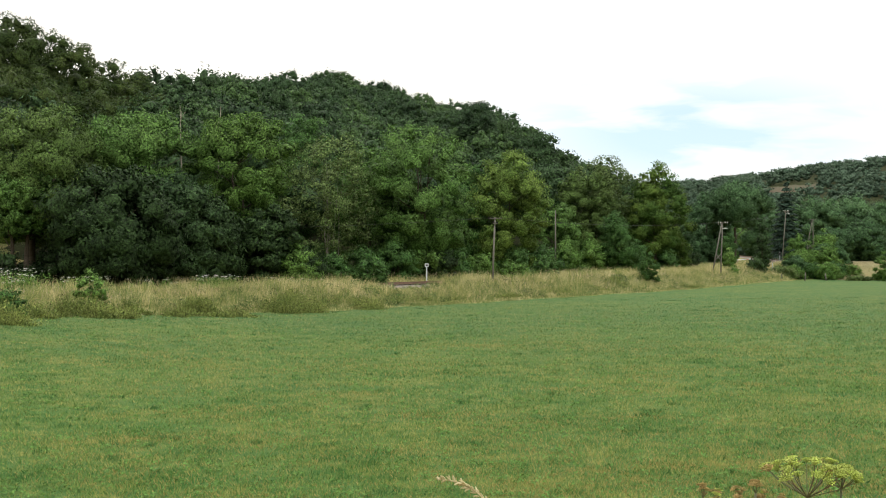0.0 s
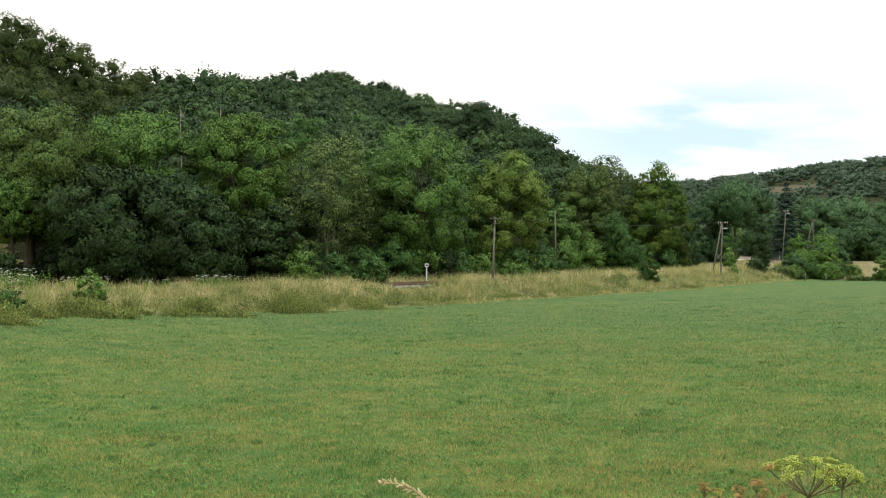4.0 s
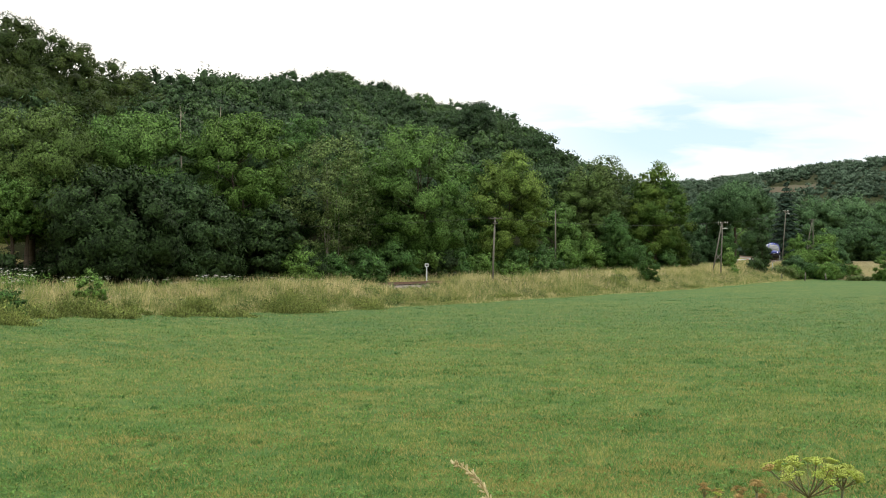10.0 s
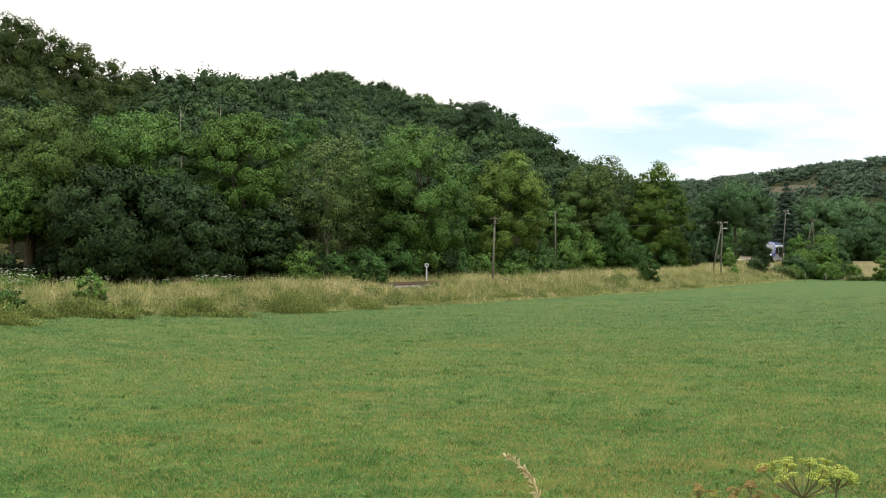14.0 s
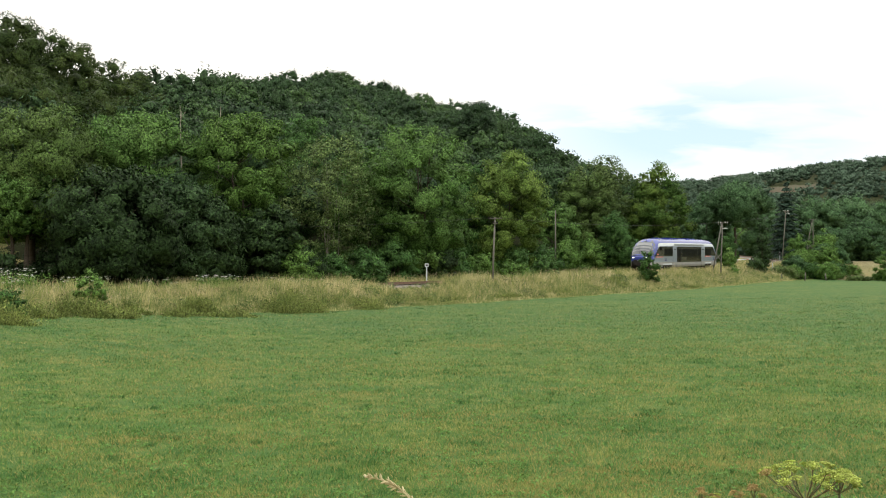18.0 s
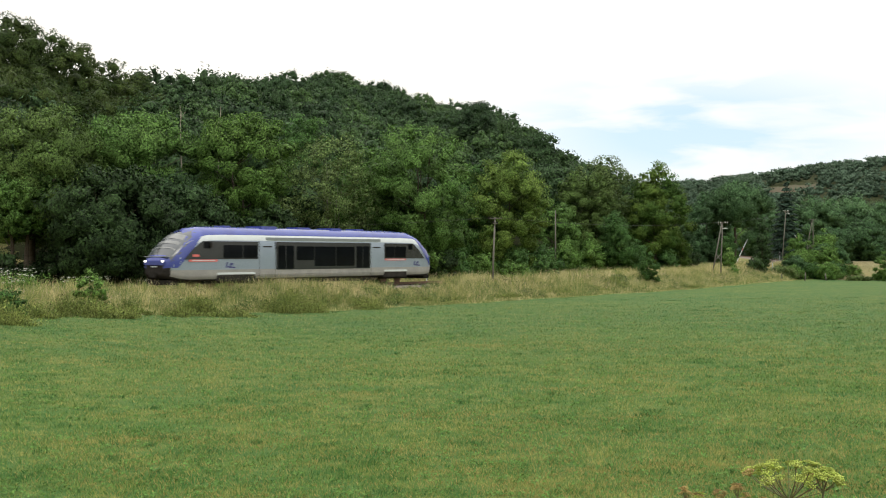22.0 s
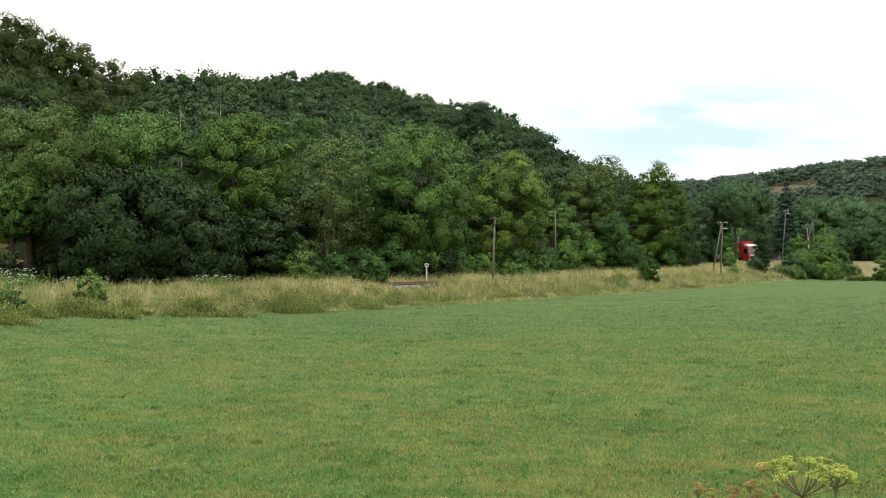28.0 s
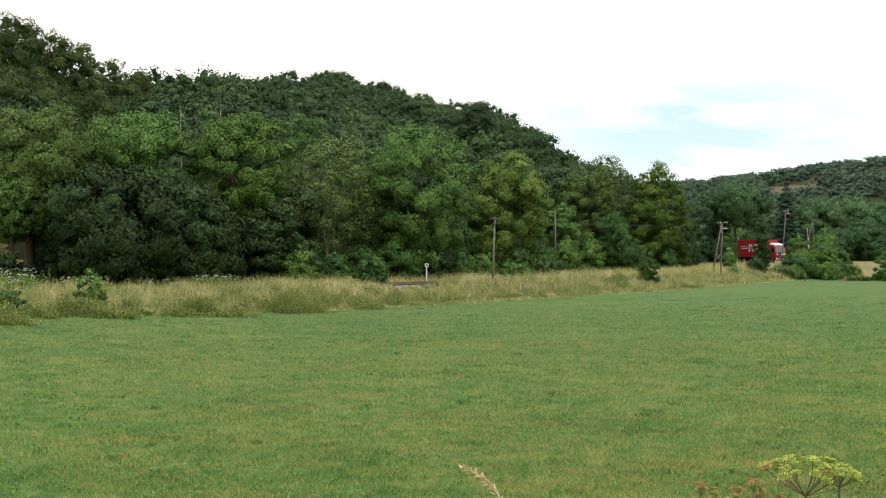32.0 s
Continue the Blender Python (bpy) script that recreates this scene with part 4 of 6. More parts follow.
def valley_places(seed=6):
    rng = np.random.default_rng(seed)
    x, y = rng.uniform(40, 220, 900), rng.uniform(300, 540, 900)
    s, d = to_track(x, y)
    keep = (x / y > 0.12) & (x / y < 0.42) & (np.abs(d) > 10) & ((np.abs(x / y - 0.262) > 0.024) | (y > 400))
    x, y = x[keep][:150], y[keep][:150]
    return [(a, b, c - 0.3, h) for a, b, c, h in zip(x, y, ground_z(x, y), rng.uniform(8, 15, len(x)))]


scattered_woods("valley_trees", "green trees filling the valley behind the crossing", [M_VALLEY, M_ROBINIA, M_HILL], valley_places(), 1.1, 800, 0.25, 13, 30, 0.30)

# ---- grass ----


def blades(rng, base, height, width, lean=0.35):
    """Leaning blades, each one bent triangle pair."""
    n = len(base)
    a = rng.uniform(0, math.tau, n)
    tilt = rng.uniform(0.05, lean, n) * height
    side = np.stack([np.cos(a), np.sin(a), np.zeros(n)], 1)
    b = a + rng.uniform(1.0, 2.2, n)
    push = np.stack([np.cos(b) * tilt, np.sin(b) * tilt, np.zeros(n)], 1)
    w = (np.broadcast_to(width, n) * 0.5)[:, None]
    hh = np.stack([np.zeros(n), np.zeros(n), height], 1)
    v = np.stack([base - side * w, base + side * w, base + push * 0.35 + hh * 0.6 + side * w * 0.7, base + push + hh], 1)
    return v.reshape(-1, 3)


def meadow_grass(seed=21):
    rng = np.random.default_rng(seed)
    n = 640000
    y = 13.0 * (170 / 13.0) ** rng.uniform(0, 1, n)
    y = y[rng.uniform(size=n) > smooth((y - 45) / 75)]
    n = len(y)
    x = rng.uniform(-0.40, 0.40, n) * y
    s, d = to_track(x, y)
    keep = d < -bank_width(s) + 0.4
    x, y = x[keep], y[keep]
    n = len(x)
    big = np.sin(x * 1.9 + 1.3 * np.sin(y * 1.1)) * np.sin(y * 1.6 + 1.7 * np.sin(x * 0.8)) + 0.6 * np.sin(x * 4.3 + y * 3.1) * np.sin(y * 5.2 - x * 2.2)
    h = np.clip(0.030 + 0.018 * big + rng.uniform(0, 0.26, n) ** 2, 0.015, 0.14)
    base = np.stack([x, y, ground_z(x, y) - 0.01], 1)
    a = rng.uniform(0, math.tau, n)
    b = a + rng.uniform(1.0, 2.2, n)
    w = (0.0019 + y * 0.00022)[:, None]
    side = np.stack([np.cos(a), np.sin(a), np.zeros(n)], 1) * w
    tip = base + np.stack([np.cos(b) * h * 0.8, np.sin(b) * h * 0.8, h], 1) * rng.uniform(0.7, 1.3, (n, 1))
    v = np.stack([base - side, base + side, tip], 1).reshape(-1, 3)
    me = mesh_np("meadow_grass", v, np.arange(n * 3, dtype=np.int32).reshape(-1, 3), M_FIELDGRASS)
    tagged(new("meadow_grass", me), "short patchy green meadow grass after mowing", "grass", kind="stuff")


def meadow_tufts(seed=26):
    """Taller dark tufts and weeds that the mower left."""
    rng = np.random.default_rng(seed)
    verts = []
    n = 170
    ys = 13.5 * (110 / 13.5) ** rng.uniform(0, 1, n)
    xs = rng.uniform(-0.39, 0.39, n) * ys
    s, d = to_track(xs, ys)
    for x, y, dd, ss in zip(xs, ys, d, s):
        if dd > -bank_width(ss) - 1:
            continue
        r = rng.uniform(.04, .17) * (1 + y / 70)
        k = 46
        px, py = x + rng.normal(size=k) * r, y + rng.normal(size=k) * r
        base = np.stack([px, py, np.full(k, gz(x, y) - .01)], 1)
        verts.append(blades(rng, base, rng.uniform(.03, .11, k), .007 + y * .00035, .9))
    v = np.concatenate(verts)
    tagged(new("meadow_tufts", mesh_np("meadow_tufts", v, quads_of(len(v) // 4), M_TUFT)), "dark green grass tufts and weeds in the mown meadow", "grass", kind="stuff")


meadow_tufts()


def meadow_stubble(seed=28):
    """Scorched straw-coloured patches in the meadow."""
    rng = np.random.default_rng(seed)
    xs, ys = [], []
    for _ in range(250):
        y0 = 14.0 * (50 / 14.0) ** rng.uniform(0, 1)
        x0 = rng.uniform(-.3, .4) * y0
        k = int(rng.uniform(110, 400) * (1.15 - .6 * smooth((y0 - 18) / 30)))
        r = rng.uniform(.12, .42) * (1 + y0 / 30)
        xs.append(x0 + rng.normal(size=k) * r * 2.2)
        ys.append(y0 + rng.normal(size=k) * r)
    x, y = np.concatenate(xs), np.concatenate(ys)
    s, d = to_track(x, y)
    keep = (d < -bank_width(s)) & (y > 12)
    x, y = x[keep], y[keep]
    base = np.stack([x, y, ground_z(x, y) - .01], 1)
    v = blades(rng, base, rng.uniform(.02, .08, len(x)), .003 + y * .0003, 1.0)
    tagged(new("meadow_stubble", mesh_np("meadow_stubble", v, quads_of(len(v) // 4), M_STUBBLE)), "dry straw-coloured patches of grass in the meadow", "grass", kind="stuff")


meadow_stubble()
meadow_grass()


def meadow_herbs(seed=33):
    """Flat rosettes of clover and plantain between the blades."""
    rng = np.random.default_rng(seed)
    n = 2600
    ys = 14.0 * (75 / 14.0) ** rng.uniform(0, 1, n)
    xs = rng.uniform(-.39, .39, n) * ys
    s, d = to_track(xs, ys)
    keep = d < -bank_width(s) - 1
    xs, ys = xs[keep], ys[keep]
    zs = ground_z(xs, ys)
    verts = []
    for x, y, z in zip(xs, ys, zs):
        k = int(rng.integers(6, 16))
        r = rng.uniform(.04, .14)
        at = np.array([x, y, z + .045]) + rng.normal(size=(k, 3)) * (r, r, .012)
        verts.append(cards(rng, at, np.tile((0, -.25, 1.0), (k, 1)) + rng.normal(size=(k, 3)) * .45, rng.uniform(.018, .036, k), 1.3))
    v = np.concatenate(verts)
    tagged(new("meadow_herbs", mesh_np("meadow_herbs", v, quads_of(len(v) // 4), M_ROSETTE)), "bright green clover and plantain leaves in the mown meadow", "herbs", kind="stuff")


meadow_herbs()


def slim_blades(rng, base, h, w, lean=.5):
    n = len(base)
    a = rng.uniform(0, math.tau, n)
    b = rng.uniform(0, math.tau, n)
    side = np.stack([np.cos(a), np.sin(a), np.zeros(n)], 1) * np.reshape(w, (-1, 1)) * .5
    k = rng.uniform(0, lean, n) * h
    tip = base + np.stack([np.cos(b) * k, np.sin(b) * k, h], 1)
    return np.stack([base - side, base + side, tip], 1).reshape(-1, 3), np.arange(n * 3, dtype=np.int32).reshape(-1, 3)


def verge_grass(seed=22):
    rng = np.random.default_rng(seed)
    n = 330000
    s = -25 + 215 * rng.uniform(0, 1, n) ** 1.25
    near = rng.uniform(size=n) < 0.7
    bw = bank_width(s)
    off = np.where(near, 1.9 + rng.uniform(0, 1, n) * (bw + 0.9 - 1.9), -rng.uniform(2.4, 10.5, n))
    x, y, _ = on_track(s, off)
    keep = np.abs(x / y) < 0.40
    x, y, off, bw, s = x[keep], y[keep], off[keep], bw[keep], s[keep]
    n = len(x)
    clump = np.sin(s * 1.7 + 2.1 * np.sin(off * 1.3)) * np.sin(off * 2.1 + 1.3 * np.sin(s * .9)) + .6 * np.sin(s * .37 + 1) + .5 * np.sin(s * 3.9 + off * 2.7)
    h = np.clip(0.40 + 0.30 * clump + rng.uniform(0, 0.45, n), 0.14, 1.3)
    h = h * np.where(off > 0, .22 + .78 * smooth((bw + .9 - off) / 2.0), 1)
    h = h + .22 * (1 - smooth((np.abs(off) - 2.6) / 1.4)) * (off > 0)
    open_bed = smooth((s - 27) / 4) * (1 - smooth((s - 34) / 5)) * (1 - smooth((np.abs(off) - 3.4) / 1.2))
    h = h * (1 - .82 * open_bed) * (1 + .35 * (1 - smooth((s - 4) / 14)) * (off < 0))
    base = np.stack([x, y, ground_z(x, y) - 0.03], 1)
    v, f = slim_blades(rng, base, h, 0.010 + rng.uniform(0, 0.018, n) + .00006 * y, .95)
    me = mesh_np("verge_grass", v, f, [M_TALLGRASS, M_FOOTGRASS])
    damp = smooth((off - bw + 3.4 + 1.1 * np.sin(s * .5) + .7 * np.sin(s * 1.7)) / 2.2)
    me.polygons.foreach_set("material_index", (rng.uniform(size=n) < .45 * damp).astype(np.int32))
    tagged(new("verge_grass", me), "tall dry golden and green grass on the railway bank", "grass", kind="stuff")


verge_grass()


def knoll_grass(seed=27):
    rng = np.random.default_rng(seed)
    n = 30000
    y = rng.uniform(168, 214, n)
    x = y * rng.uniform(.322, .385, n)
    keep = x < 92 - (y - 176) * .55
    x, y = x[keep], y[keep]
    base = np.stack([x, y, ground_z(x, y) - .03], 1)
    v = blades(rng, base, rng.uniform(.1, .32, len(x)), .03, .6)
    tagged(new("knoll_grass", mesh_np("knoll_grass", v, quads_of(len(v) // 4), M_STRAW)), "golden dry grass on the knoll before the road", "grass", kind="stuff")


knoll_grass()


def seed_stalks(seed=29):
    """Pale ripe stalks that stand above the grass of the bank."""
    rng = np.random.default_rng(seed)
    n = 8000
    s = -25 + 200 * rng.uniform(0, 1, n) ** 1.2
    off = np.where(rng.uniform(size=n) < .6, rng.uniform(2.6, bank_width(s) - .4), -rng.uniform(2.8, 9.5, n))
    keep = np.sin(s * .9 + 1.4 * np.sin(off * .8)) + .7 * np.sin(s * .31 + 2) > rng.uniform(-1.2, .9, n)
    s, off = s[keep], off[keep]
    x, y, _ = on_track(s, off)
    keep = (np.abs(x / y) < .4) & ((s < 26) | (s > 40) | (np.abs(off) > 4.2))
    x, y = x[keep], y[keep]
    n = len(x)
    h = rng.uniform(.55, 1.15, n)
    base = np.stack([x, y, ground_z(x, y) - .03], 1)
    v, f = slim_blades(rng, base, h, .016, .25)
    tips = v.reshape(-1, 3, 3)[:, 2]
    a = rng.uniform(0, math.tau, n)
    side = np.stack([np.cos(a), np.sin(a), np.zeros(n)], 1) * .022
    head = np.stack([tips - side - (0, 0, .16), tips + side - (0, 0, .16), tips + (0, 0, .05)], 1).reshape(-1, 3)
    v = np.concatenate([v, head])
    tagged(new("seed_stalks", mesh_np("seed_stalks", v, np.arange(len(v), dtype=np.int32).reshape(-1, 3), M_STRAW)), "pale ripe grass stalks standing on the bank", "grass", kind="stuff")


seed_stalks()


def verge_weeds(seed=23):
    """Low green weeds and bramble shoots in the grass of the bank."""
    rng = np.random.default_rng(seed)
    verts = []
    for s in rng.uniform(-22, 150, 1050):
        off = rng.uniform(2.6, bank_width(s) + .2) if rng.uniform() < .8 else -rng.uniform(3, 9)
        x, y, _ = on_track(s, off)
        if abs(x / y) > .4:
            continue
        r, h = rng.uniform(.15, .9), rng.uniform(.25, .95)
        n = int(40 + 60 * r)
        d = unit_dirs(rng, n, .4)
        c = np.array([float(x), float(y), gz(x, y) + h * .35])
        p = c + d * np.array([r, r, h * .6]) * np.sqrt(rng.uniform(.2, 1, (n, 1)))
        verts.append(cards(rng, p, d + rng.normal(size=(n, 3)) * .5, .045 * rng.uniform(.6, 1.4, n)))
    v = np.concatenate(verts)
    tagged(new("verge_weeds", mesh_np("verge_weeds", v, quads_of(len(v) // 4), M_BRAMBLE)), "green weeds and bramble shoots in the bank's grass", "weeds", kind="stuff")


verge_weeds()


def undergrowth(seed=24):
    """Bushes that close the foot of the wood."""
    rng = np.random.default_rng(seed)
    for s in np.arange(4, 118, 3.6):
        x, y, _ = on_track(s, -rng.uniform(10.5, 14.5))
        h = rng.uniform(2.2, 4.6)
        # up to s 52 the wood's shade is put into the bushes' leaf colour
        mat = (M_OAK, M_SHRUB, M_OAK, M_SHRUB)[rng.integers(4)] if s > 52 else M_DARKLEAF_SHADE
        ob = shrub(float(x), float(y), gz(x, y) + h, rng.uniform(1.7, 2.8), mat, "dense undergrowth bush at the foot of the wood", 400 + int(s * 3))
        tagged(ob, group="undergrowth bushes")


undergrowth()

# ---- paints and hard materials ----
M_SILVER = plain("silver_paint", (0.255, 0.308, 0.375), (0.300, 0.353, 0.420), 0.6, 0.33, 0.60, 0.0, 30.0)
M_WHITEPAINT = plain("white_paint", (0.500, 0.545, 0.570), (0.595, 0.640, 0.665), 1.2, 0.4, 0, 0.0, 30.0)
M_BLUE = plain("blue_paint", (0.040, 0.055, 0.23), (0.056, 0.078, 0.30), 1.0, 0.12, 0, 0.0, 30.0)
M_DARKBLUE = plain("dark_blue_paint", (0.03, 0.035, 0.13), (0.045, 0.05, 0.18), 1.0, 0.4, 0, 0.0, 30.0)
M_LOWER = plain("dusty_grey_paint", (0.22, 0.22, 0.215), (0.31, 0.305, 0.29), 1.5, 0.55, 0, 0.05, 30.0)
M_PANEL = plain("dark_grey_panel", (0.020, 0.022, 0.024), (0.026, 0.028, 0.031), 1.0, 0.14, 0, 0.0, 30.0)
M_VENT = plain("grey_vent", (0.175, 0.200, 0.210), (0.220, 0.245, 0.255), 2.0, 0.5, 0, 0.1, 40.0)
M_UNDER = plain("dark_underframe", (0.018, 0.017, 0.016), (0.04, 0.037, 0.033), 2.0, 0.8, 0, 0.3, 30.0)
M_RED = plain("red_stripe", (0.55, 0.11, 0.10), (0.62, 0.15, 0.14), 2.0, 0.4, 0, 0.0)
M_RUST = plain("rusty_rail_steel", (0.085, 0.05, 0.032), (0.17, 0.10, 0.065), 3.0, 0.7, 0.3, 0.3, 30.0)
M_STEEL = plain("worn_steel", (0.32, 0.31, 0.30), (0.45, 0.44, 0.43), 3.0, 0.35, 0.8, 0.1)
M_BALLAST = plain("ballast", (0.10, 0.085, 0.07), (0.27, 0.24, 0.21), 6.0, 0.95, 0, 0.9, 18.0, True)
M_WOOD = plain("weathered_pole_wood", (0.114, 0.107, 0.094), (0.204, 0.195, 0.174), 2.5, 0.85, 0, 0.4, 30.0)
M_SLEEPER = plain("sleeper_wood", (0.05, 0.042, 0.035), (0.11, 0.095, 0.08), 3.0, 0.9, 0, 0.4, 30.0)
M_ASPHALT = plain("asphalt", (0.045, 0.045, 0.046), (0.075, 0.074, 0.072), 0.8, 0.9, 0, 0.4, 40.0, True)
M_RUBBER = plain("tyre_rubber", (0.012, 0.012, 0.012), (0.025, 0.025, 0.025), 3.0, 0.85, 0, 0.1)
M_CABLE = plain("cable", (0.02, 0.02, 0.02), (0.035, 0.035, 0.035), 3.0, 0.6, 0, 0)
M_PORCELAIN = plain("porcelain", (0.75, 0.76, 0.74), (0.82, 0.82, 0.8), 3.0, 0.2, 0, 0)
M_TRUCKRED = plain("truck_red_paint", (0.27, 0.014, 0.016), (0.335, 0.021, 0.023), 0.8, 0.3, 0, 0.0, 20.0)
M_CARDARK = plain("dark_car_paint", (0.13, 0.135, 0.15), (0.17, 0.175, 0.19), 0.8, 0.15, 0.5, 0.0, 20.0)
M_HEADLIGHT = glow("lit_headlight", (1.0, 0.97, 0.9), 2.6)
M_TAIL = glow("red_tail_light", (0.9, 0.05, 0.04), 0.8)


def window_glass(name, tone, gloss=0.14):
    m, t, bsdf = material(name, 0.06)
    c = ramp(t, place_noise(t, 0.7, 3, 0.5, False), [(0.3, tone), (0.7, tuple(v * 1.8 for v in tone))])
    link(t, c, bsdf.inputs["Base Color"])
    bsdf.inputs["Specular IOR Level"].default_value = gloss
    return m


M_GLASS = window_glass("dark_tinted_glass", (0.003, 0.004, 0.005), 0.05)
M_SCREEN = window_glass("windscreen_glass", (0.055, 0.062, 0.07), 0.6)
M_BLIND_SHEEN = plain("pale_blind_sheen", (0.15, 0.16, 0.165), (0.20, 0.21, 0.215), 1.0, 0.25, 0, 0.0, 30.0)

# ---- the railcar ----
CAR_LEN = 29.35


def flat_panel(name, outline, parent, mat, side, out=1.436, thick=0.02, label=""):
    """A thin plate with the outline (x, z) on one side of the body."""
    bm = bmesh.new()
    inner = [bm.verts.new((x, side * (out - thick), z)) for x, z in outline]
    outer = [bm.verts.new((x, side * out, z)) for x, z in outline]
    n = len(outline)
    bm.faces.new(inner)
    bm.faces.new(outer)
    for k in range(n):
        bm.faces.new((inner[k], inner[(k + 1) % n], outer[(k + 1) % n], outer[k]))
    bmesh.ops.recalc_face_normals(bm, faces=bm.faces)
    return part(name, bm, mat, parent, label)


def rect(x0, x1, z0, z1, r=0.06):
    return [(x0 + r, z0), (x1 - r, z0), (x1, z0 + r), (x1, z1 - r), (x1 - r, z1), (x0 + r, z1), (x0, z1 - r), (x0, z0 + r)]


def make_railcar():
    root = tagged(new("railcar"), "silver diesel railcar with blue roof and dark windows on rails", "train")
    W = ((.9, .74), (1.0, .93), (1.3, 1.15), (1.8, 1.31), (2.5, 1.38), (3.2, 1.41), (4.2, 1.42), (14.68, 1.42))
    T = ((.9, 1.74), (1.0, 1.95), (1.18, 2.10), (1.7, 2.60), (2.3, 3.10), (2.85, 3.47), (3.4, 3.72), (4.0, 3.85), (5.0, 3.9), (14.68, 3.9))
    B = ((.9, .95), (1.15, .72), (1.8, .56), (2.6, .50), (14.68, .50))
    half = [.9, 1.0, 1.1, 1.2, 1.35, 1.5, 1.65, 1.8, 1.95, 2.1, 2.25, 2.4, 2.55, 2.7, 2.85, 3.0, 3.15, 3.3, 3.5, 3.75, 4.0, 4.4, 5.5, 8.5, 11.5, 14.675]
    us = half + [CAR_LEN - u for u in half[-2::-1]]

    def at(table, u):
        u = min(u, CAR_LEN - u)
        return float(np.interp(u, [a for a, _ in table], [b for _, b in table]))

    rings = []
    bm = bmesh.new()
    for u in us:
        w, zt, zb = at(W, u), at(T, u), at(B, u)
        sec = [(0, zb), (w * .86, zb), (w * .965, zb + .12), (w, zb + .36), (w, 1.2), (w, 1.7), (w, 2.2), (w * .99, 2.65),
               (w * .97, 3.02), (w * .915, 3.36), (w * .80, 3.60), (w * .52, 3.82), (0, 3.9)]
        f = (zt - 1.2) / 2.7
        sec = [(a, z if z <= 1.2 else 1.2 + (z - 1.2) * f) for a, z in sec]
        ring = [bm.verts.new((u, a, z)) for a, z in sec]
        ring += [bm.verts.new((u, -a, z)) for a, z in sec[-2:0:-1]]
        rings.append(ring)
    n = len(rings[0])
    for i, (r0, r1) in enumerate(zip(rings, rings[1:])):
        um = (us[i] + us[i + 1]) / 2
        um = min(um, CAR_LEN - um)
        for k in range(n):
            face = bm.faces.new((r0[k], r0[(k + 1) % n], r1[(k + 1) % n], r1[k]))
            face.smooth = True
            lv = k if k < 12 else n - 1 - k     # level up the side
            m = 0
            if lv <= 1:
                m = 4
            elif lv in (2, 3):
                m = 2
            elif lv >= 9:
                m = 1
            elif lv == 8:
                m = 3
            zm = sum(v.co.z for v in face.verts) / 4
            if lv >= 5 and um < 1.15 + (zm - 1.3) * .98:           # ahead of the slanting pillars
                m = 5 if lv >= 7 and um > 1.15 else 1
            elif lv < 5 and um < 1.22:
                m = 4
            face.material_index = m
    bm.faces.new(rings[0][::-1]).material_index = 4
    bm.faces.new(rings[-1]).material_index = 4
    bmesh.ops.recalc_face_normals(bm, faces=bm.faces)
    body = part("body", bm, [M_SILVER, M_BLUE, M_LOWER, M_WHITEPAINT, M_UNDER, M_SCREEN], root, "silver body shell with a blue roof")

    def skin(u, z):
        """Half-width of the shell at height z."""
        w, zt = at(W, u), at(T, u)
        f = (zt - 1.2) / 2.7
        lv = [(w, 1.2), (w, 1.7), (w, 2.2), (w * .99, 2.65), (w * .97, 3.02), (w * .915, 3.36), (w * .80, 3.60), (w * .52, 3.82), (0, 3.9)]
        return float(np.interp(z, [1.2 + (q - 1.2) * f for _, q in lv], [p for p, _ in lv]))

    for end in (0, 1):
        fx = (lambda u: CAR_LEN - u) if end else (lambda u: u)
        # blue pillars that sweep from the nose up into the roof
        for side in (-1, 1):
            bm = bmesh.new()
            rows = []
            for z in np.linspace(1.34, 3.74, 16):
                uc = 1.15 + (z - 1.3) * .98
                rows.append([bm.verts.new((fx(u), side * (skin(u, z) + .016), z)) for u in (max(uc - .40, .92), max(uc - .12, .96), uc + .16, uc + .44)])
            for r0, r1 in zip(rows, rows[1:]):
                for k in range(3):
                    bm.faces.new((r0[k], r0[k + 1], r1[k + 1], r1[k])).smooth = True
            bmesh.ops.recalc_face_normals(bm, faces=bm.faces)
            part("pillar", bm, M_BLUE, root, "curved blue pillar")
        # pale bands for blinds and display; the wide one also paints sky reflection
        for u0, u1, hw in ((1.62, 1.69, .84), (1.95, 2.15, .88), (2.32, 2.72, .92)):
            bm = bmesh.new()
            rows = []
            for u in (u0, (u0 + u1) / 2, u1):
                zt = at(T, u)
                f = (zt - 1.2) / 2.7
                w = at(W, u)
                rows.append([bm.verts.new((fx(u - .012), w * k * hw, 1.2 + (float(np.interp(abs(k) * hw, (0, .52, .8, .915), (3.9, 3.82, 3.6, 3.36))) - 1.2) * f + .014)) for k in (-1, -.6, 0, .6, 1)])
            for r0, r1 in zip(rows, rows[1:]):
                for k in range(4):
                    bm.faces.new((r0[k], r0[k + 1], r1[k + 1], r1[k])).smooth = True
            part("blind_sheen", bm, M_BLIND_SHEEN, root, "pale blind and painted sky sheen on the windscreen")
        bm = bmesh.new()
        tube(bm, [(fx(1.16), .1, 2.14), (fx(1.55), .30, 2.50), (fx(1.95), .40, 2.84)], [.018, .016, .012], 5)
        part("wiper", bm, M_UNDER, root)
        # grey trim bar across the nose
        bm = bmesh.new()
        sx = 1 if not end else -1
        bx = .9 if not end else CAR_LEN - .9
        box(bm, *sorted((bx + sx * .10, bx + sx * .26)), -1.0, 1.0, 1.97, 2.03, .02)
        part("nose_trim", bm, M_VENT, root)
        bm = bmesh.new()
